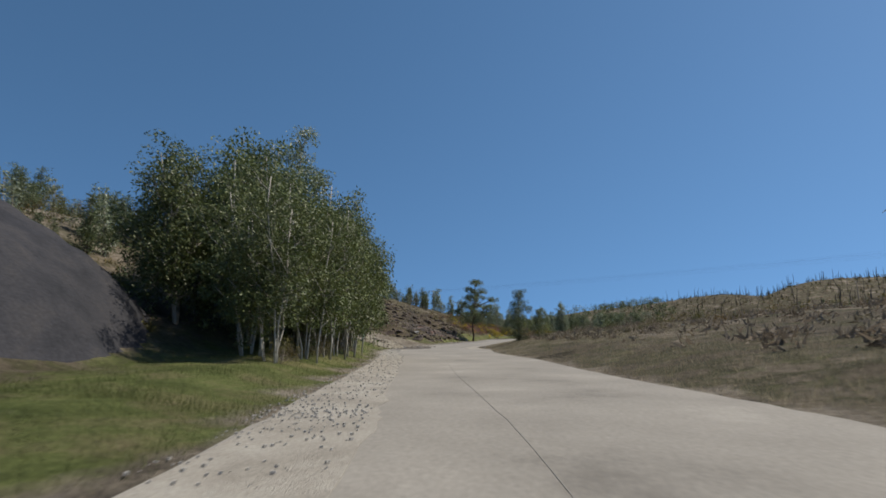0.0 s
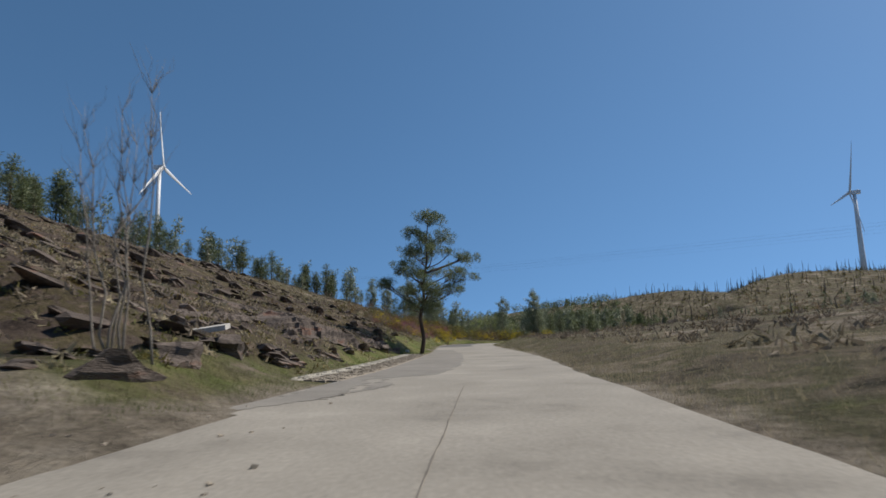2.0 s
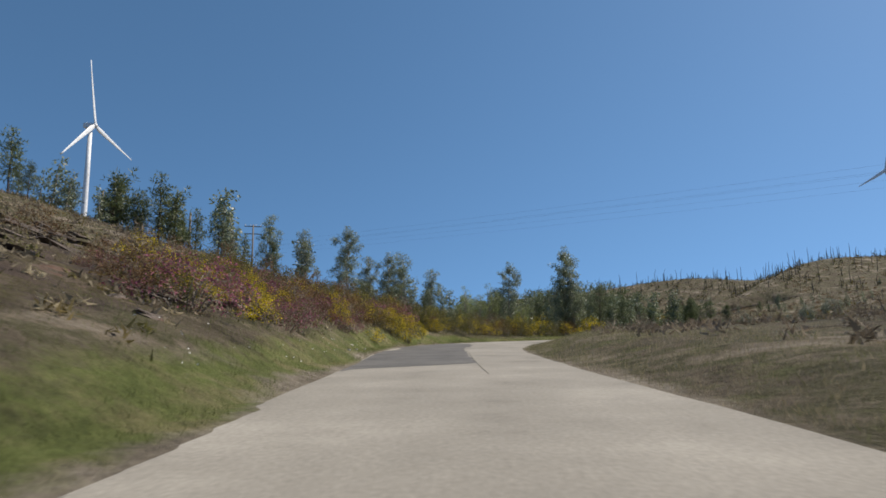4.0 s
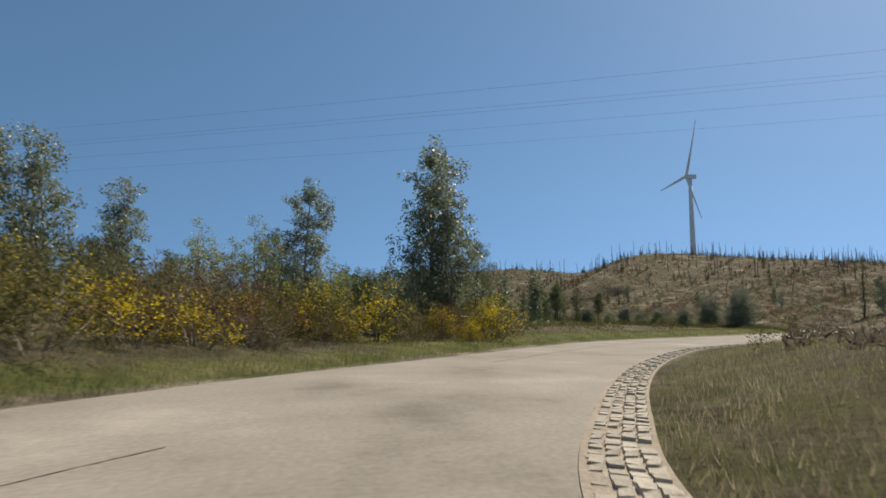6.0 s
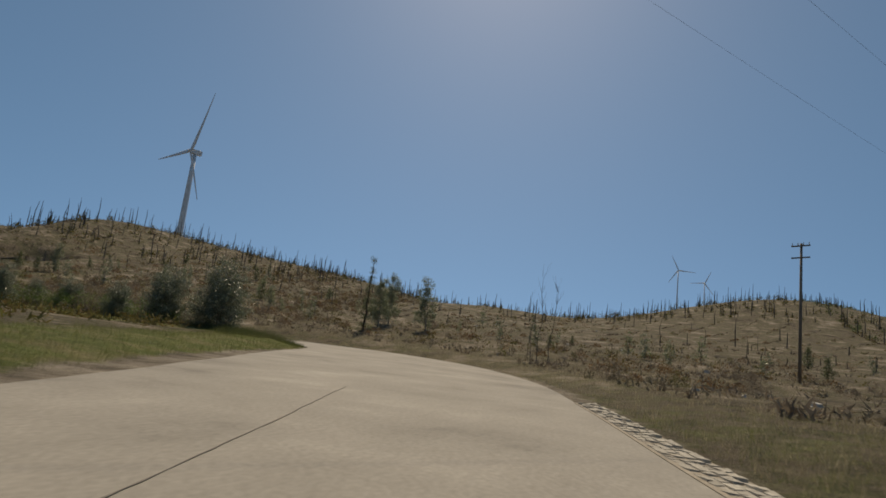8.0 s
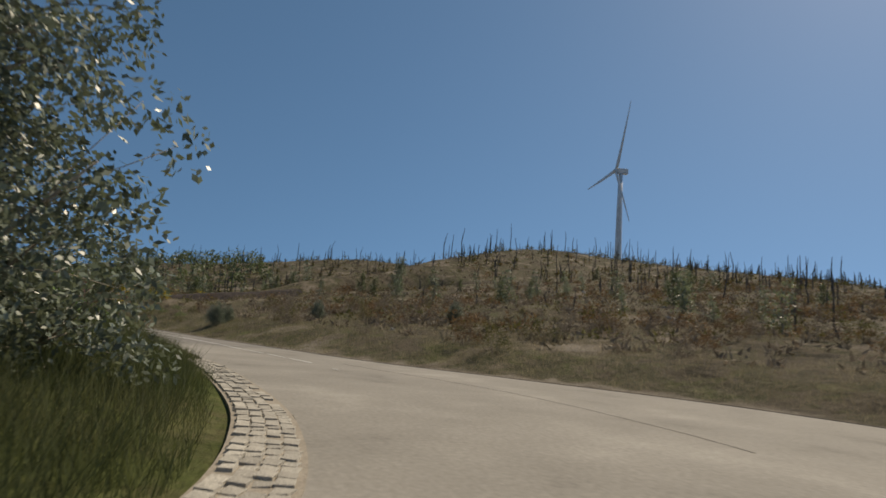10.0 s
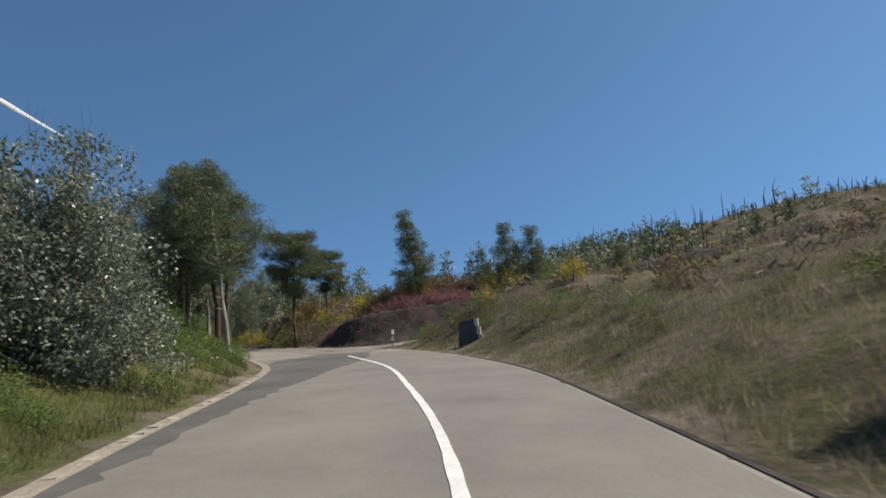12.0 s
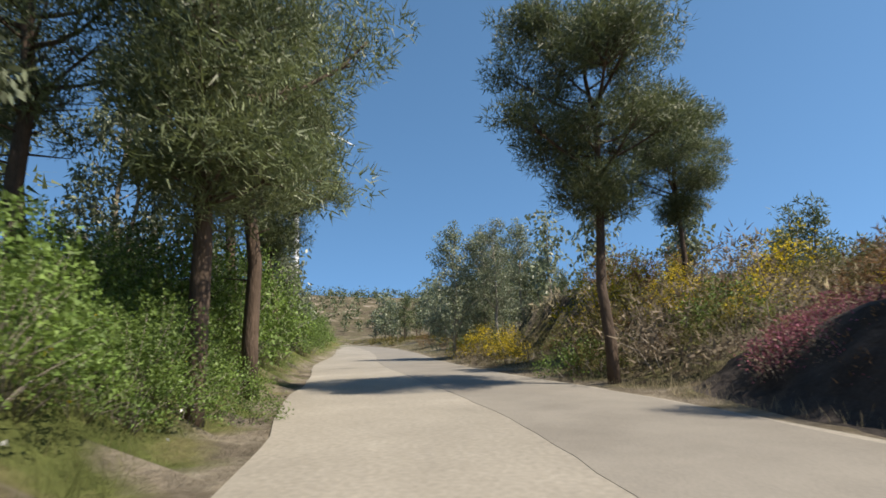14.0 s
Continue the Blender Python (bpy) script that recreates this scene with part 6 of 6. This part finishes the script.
patch("dust_strip", 18.4, 19.6, [0.02, 0.01], [0.05, 0.07, 0.03], M_GRAVEL, "pale mortar smear along the edge", 8, 0.009, n=30)


def crack(name, us, fs, seed, width=0.035, mat=None, label="dark winding crack in the asphalt", wobble=0.006, z=0.009, n=90):
    r = np.random.RandomState(seed)
    u = np.linspace(us[0], us[-1], n)
    f = np.interp(u, us, fs) + wobble * np.cumsum(r.normal(0, 0.4, n)) * 0.5
    w = width * r.uniform(0.4, 1.3, n)
    return thing(name, mesh_of(name, *strip(across(u, f), w, z), mat or M_CRACK), Matrix(), label, "road", kind="structure")


crack("crack", [0.2, 3.2, 6.5], [0.43, 0.44, 0.45], 11, 0.012, label="straight construction seam down the middle of the road", wobble=0.001, mat=M_OLDROAD, z=0.004)
crack("crack", [8.2, 10.5], [0.55, 0.52], 13, 0.02, wobble=0.003)
crack("crack", [16.5, 18.0, 18.9], [0.60, 0.62, 0.56], 14, 0.028, wobble=0.003)
crack("crack", [18.9, 20.0, 21.2], [0.56, 0.58, 0.62], 15, 0.028, wobble=0.003)
crack("crack", [20.8, 22.2], [0.36, 0.5], 16, 0.018, wobble=0.003)
crack("crack", [24.5, 27.0, 30.5], [0.36, 0.40, 0.44], 17, 0.018, wobble=0.004, n=200)
crack("crack", [36.0, 38.4], [0.45, 0.55], 19, 0.016, wobble=0.003)
crack("crack", [44.6, 46.4], [0.53, 0.55], 20, 0.03, wobble=0.003)


def cross_seam(u, f0, f1, w, seed):
    r = np.random.RandomState(seed)
    f = np.linspace(f0, f1, 30)
    p = across(np.full(30, u) + 0.003 * r.normal(0, 1, 30), f)
    return thing("crack", mesh_of("crack", *strip(p, w, 0.009), M_CRACK), Matrix(), "dark seam across the whole road", "road", kind="structure")


cross_seam(40.0, 0.02, 0.7, 0.022, 21)
cross_seam(8.15, 0.62, 0.86, 0.05, 22)


# the painted line follows the middle of the bend
LINE = smooth_line([(70.1, 220.6), (69.6, 224.4), (68.6, 227.8), (67.4, 231.6), (65.8, 236.8), (63.4, 243.4), (61.1, 249.4), (58.55, 254.6), (55.6, 259.9), (51.0, 266.2)], 12)
LINE_S = np.r_[0, np.cumsum(np.linalg.norm(np.diff(LINE, axis=0), axis=1))]


def line_paint(s0, s1, w, label, z=0.012):
    s = np.linspace(s0, s1, max(4, int((s1 - s0) * 3)))
    p = np.stack([np.interp(s, LINE_S, LINE[:, k]) for k in (0, 1)], -1)
    r = np.random.RandomState(int(s0 * 10))
    return thing("centre_line", mesh_of("centre_line", *strip(p, w * r.uniform(0.85, 1.1, len(p)), z), M_PAINT), Matrix(), label, "road marking", kind="structure")


for s0, s1, w in ((1.6, 2.3, 0.035), (4.3, 6.2, 0.1), (6.5, 8.3, 0.06), (8.6, 11.0, 0.07), (11.2, 14.0, 0.09), (14.15, 17.0, 0.09)):
    line_paint(s0, s1, w, "worn traces of a white centre line")
line_paint(17.0, LINE_S[-1], 0.115, "continuous white centre line through the bend")


# ---- paved gutters of granite setts ----
def gutter(u0, u1, side, d0, rows, depth, lift, label, limit=300, size=0.30, keep=0.97, start=-0.06, stone=None):
    e = ER if side > 0 else EL
    i0, i1 = int(u0 * STEP), int(u1 * STEP)
    nrm = np.stack([ALONG[:, 1], -ALONG[:, 0]], -1) * side
    inner, outer = (e + nrm * start)[i0:i1], (e + nrm * (d0 + rows * depth + 0.05))[i0:i1]
    base = thing("gutter", mesh_of("gutter", *(ribbon(outer, inner, 0.012, 3, 0.12) if side < 0 else ribbon(inner, outer, 0.012, 3, 0.12)), M_MORTAR), Matrix(), label, "gutter", kind="structure")
    r = np.random.RandomState(int(u0 * 7))
    shapes = []
    for k in range(6):
        v = np.array(box(0, 0, 0, size * r.uniform(0.90, 0.98), depth * r.uniform(0.88, 0.97), 0.12)[0])
        v[4:, :2] *= 0.9
        v += r.normal(0, 0.008, v.shape)
        shapes.append(mesh_of("sett", v, box(0, 0, 0, 1, 1, 1)[1], stone or M_COBBLE))
    spots = []
    for q in range(rows):
        line = (e + nrm * (d0 + (q + 0.5) * depth))[i0:i1]
        seg = np.r_[0, np.cumsum(np.linalg.norm(np.diff(line, axis=0), axis=1))]
        for s in np.arange((q % 2) * size * 0.5, seg[-1], size):
            if r.uniform() > keep:
                continue
            x, y = np.interp(s, seg, line[:, 0]), np.interp(s, seg, line[:, 1])
            k = int(np.interp(s, seg, np.arange(len(seg))))
            a = math.degrees(math.atan2(ALONG[i0 + k, 1], ALONG[i0 + k, 0]))
            spots.append((x, y, lift + 0.006 * q + r.normal(0, 0.006), a + r.normal(0, 3)))
    rest = []
    for n, (x, y, z, a) in enumerate(spots):
        if n < limit:
            c = child("sett", shapes[n % 6], base)
            c.matrix_basis = pose(x, y, z - 0.045, 0, 0, a)
        else:
            m = pose(x, y, z - 0.045, 0, 0, a)
            v = np.array([m @ p.co for p in shapes[n % 6].vertices])
            rest.append((v, box(0, 0, 0, 1, 1, 1)[1]))
    if rest:
        tagged(child("sett_rest", mesh_of("sett_rest", *joined(rest), stone or M_COBBLE), base), "far part of the granite setts", kind="stuff")
    return base


gutter(10.9, 14.4, -1, 1.15, 3, 0.22, 0.02, "pale granite sett edging of the roadside drain", size=0.28, start=1.1)
gutter(10.9, 14.4, -1, 0.02, 6, 0.18, 0.0, "rough drain of dark broken stone beside the asphalt", size=0.24, limit=200, keep=0.9, start=-0.06, stone=M_DRAIN)
gutter(21.2, 31.4, 1, 0.0, 4, 0.15, 0.006, "granite sett gutter round the inside of the bend", size=0.2)
gutter(34.1, 38.2, -1, 0.0, 4, 0.16, 0.010, "granite sett gutter round the inside of the left bend", size=0.21)
gutter(42.4, 46.9, -1, 0.0, 1, 0.15, 0.002, "half-buried stone setts along the verge by the pines", size=0.24, keep=0.8)


def spoil_heap(cx, cy, rx, ry, high, mat, label):
    """A heap of earth with a rounded top and a ragged foot."""
    n = 44
    gx, gy = np.meshgrid(np.linspace(-1.15, 1.15, n), np.linspace(-1.15, 1.15, n))
    x, y = cx + gx * rx, cy + gy * ry
    q = np.clip(1 - (gx ** 2 + gy ** 2) + 0.10 * wave(x, y, 5, 31), 0, None)
    z = gz(x, y) - 0.15 + high * q ** 0.75 + 0.08 * wave(x, y, 1.2, 32) * (q > 0.02)
    i = np.arange(n * n).reshape(n, n)
    f = np.stack([i[:-1, :-1], i[:-1, 1:], i[1:, 1:], i[1:, :-1]], -1).reshape(-1, 4)
    me = mesh_of("earth_mound", np.stack([x, y, z], -1).reshape(-1, 3), f, mat, True)
    return thing("earth_mound", me, Matrix(), label, "mound")


spoil_heap(-2.2, 4.6, 6.9, 7.4, 2.9, M_SPOIL, "steep dark slate-grey earth mound beside the trees")
spoil_heap(*HEAP, M_HEAP, "low heap of rubbly earth and stones beside the track")


# ---- things by the junction ----
head = empty("culvert_headwall", pose(56.35, 266.1, -0.05, 0, 0, 10) @ Matrix.Diagonal((0.85, 0.85, 1.05, 1)), "dark slate culvert headwall with pale stone quoins", "headwall")
v = [(-0.55, 0, 0), (0.55, 0, 0), (0.25, 0, 1.2), (-0.45, 0, 1.05), (-0.55, 0.3, 0), (0.55, 0.3, 0), (0.25, 0.3, 1.2), (-0.45, 0.3, 1.05)]
child("wall", mesh_of("wall", v, [(0, 1, 2, 3), (7, 6, 5, 4), (0, 4, 5, 1), (1, 5, 6, 2), (2, 6, 7, 3), (3, 7, 4, 0)], M_SLAB), head)
for k in range(4):
    q = child("quoin", mesh_of("quoin", *box(0.55 - 0.075 * (k + 0.5) * 1.05 + 0.07, 0.13, 0.15 + 0.3 * k, 0.17, 0.36, 0.27), M_STONE), head)
child("apron", mesh_of("apron", *box(-0.2, -0.45, 0.03, 1.5, 0.8, 0.1), M_CONC), head)

mark = empty("marker_post", pose(50.3, 272.2, -0.22, 0, 4, 40), "small marker post with a white plate above a grey triangle", "marker")
child("post", mesh_of("post", *box(0, 0.02, 0.5, 0.04, 0.03, 1.25), M_SLAB), mark)
child("plate", mesh_of("plate", *box(0, -0.01, 1.02, 0.15, 0.015, 0.24), M_WHITE), mark)
child("triangle", mesh_of("triangle", [(-0.12, -0.012, 0.58), (0.12, -0.012, 0.58), (0, -0.012, 0.88), (-0.12, 0.003, 0.58), (0.12, 0.003, 0.58), (0, 0.003, 0.88)],
      [(0, 1, 2), (5, 4, 3), (0, 3, 4, 1), (1, 4, 5, 2), (2, 5, 3, 0)], M_CONC), mark)


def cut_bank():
    """The bare earth face of the cut along the far side of the side road, its shade put into the colour."""
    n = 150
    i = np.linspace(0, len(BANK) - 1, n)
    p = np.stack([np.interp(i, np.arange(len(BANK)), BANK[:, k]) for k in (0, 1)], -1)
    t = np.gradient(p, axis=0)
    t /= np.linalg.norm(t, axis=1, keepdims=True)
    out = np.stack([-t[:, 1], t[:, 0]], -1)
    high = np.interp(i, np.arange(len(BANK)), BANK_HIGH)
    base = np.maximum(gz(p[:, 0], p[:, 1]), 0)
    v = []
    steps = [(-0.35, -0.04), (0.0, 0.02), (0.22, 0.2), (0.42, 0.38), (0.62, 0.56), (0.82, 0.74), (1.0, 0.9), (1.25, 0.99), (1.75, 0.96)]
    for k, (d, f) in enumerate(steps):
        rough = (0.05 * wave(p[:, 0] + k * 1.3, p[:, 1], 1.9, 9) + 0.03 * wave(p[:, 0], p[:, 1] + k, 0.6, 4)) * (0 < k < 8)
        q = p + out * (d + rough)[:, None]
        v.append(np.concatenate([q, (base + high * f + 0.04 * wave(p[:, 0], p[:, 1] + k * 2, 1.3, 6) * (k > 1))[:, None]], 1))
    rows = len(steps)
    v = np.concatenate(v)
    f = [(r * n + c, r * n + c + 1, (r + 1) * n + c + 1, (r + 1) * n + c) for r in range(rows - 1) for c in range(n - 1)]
    return thing("cut_bank", mesh_of("cut_bank", v, f, M_BANK, True), Matrix(), "bare earth cut along the side road, shade in its dark colour", "bank", kind="structure")


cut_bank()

# dark flat strip along the outer edge, in the bank's material
for u0, u1 in ((36.0, 45.2),):
    i0, i1 = int(u0 * STEP), int(u1 * STEP)
    nr = np.stack([ALONG[:, 1], -ALONG[:, 0]], -1)
    thing("ditch", mesh_of("ditch", *ribbon((ER - nr * 0.02)[i0:i1], (ER + nr * 0.05)[i0:i1], 0.012, 2, 0.1), M_BANK), Matrix(), "narrow dark flat strip along the road edge", "ditch", kind="structure")


def blossoms(n, u0, u1, side, d0, d1, mat, label, seed, z0=0.25, z1=0.55):
    rng = np.random.RandomState(seed)
    c = np.array([[*along(rng.uniform(u0, u1), side, rng.uniform(d0, d1)), 0] for _ in range(n)])
    c += rng.normal(0, 0.3, c.shape)
    c[:, 2] = gz(c[:, 0], c[:, 1]) + rng.uniform(z0, z1, n)
    c = c[plan(c[:, 0], c[:, 1])[0] > 0.2]
    return thing("wild_flowers", mesh_of("wild_flowers", *leaves(rng, c, 0.04, 0.016), mat), Matrix(), label, "flowers", kind="stuff")


M_DAISY = material("white_petals", [(0.70, 0.70, 0.66), (0.80, 0.80, 0.76)], 3.0, 0.8)
M_YELLOW = material("yellow_petals", [(0.55, 0.42, 0.03), (0.70, 0.55, 0.05)], 3.0, 0.8)
blossoms(260, 45.5, 51.5, -1, 0.8, 3.5, M_DAISY, "white daisies in the tall verge grass", 405, 0.3, 0.6)
blossoms(420, 38, 50, -1, 0.6, 4.5, M_DAISY, "white daisies scattered in the verge", 501)
blossoms(420, 44, 52, -1, 0.8, 5.0, M_YELLOW, "yellow wild flowers scattered in the verge", 502, 0.4, 1.1)
blossoms(160, 16, 20, -1, 0.4, 3.0, M_DAISY, "white flowers on the bank", 503)
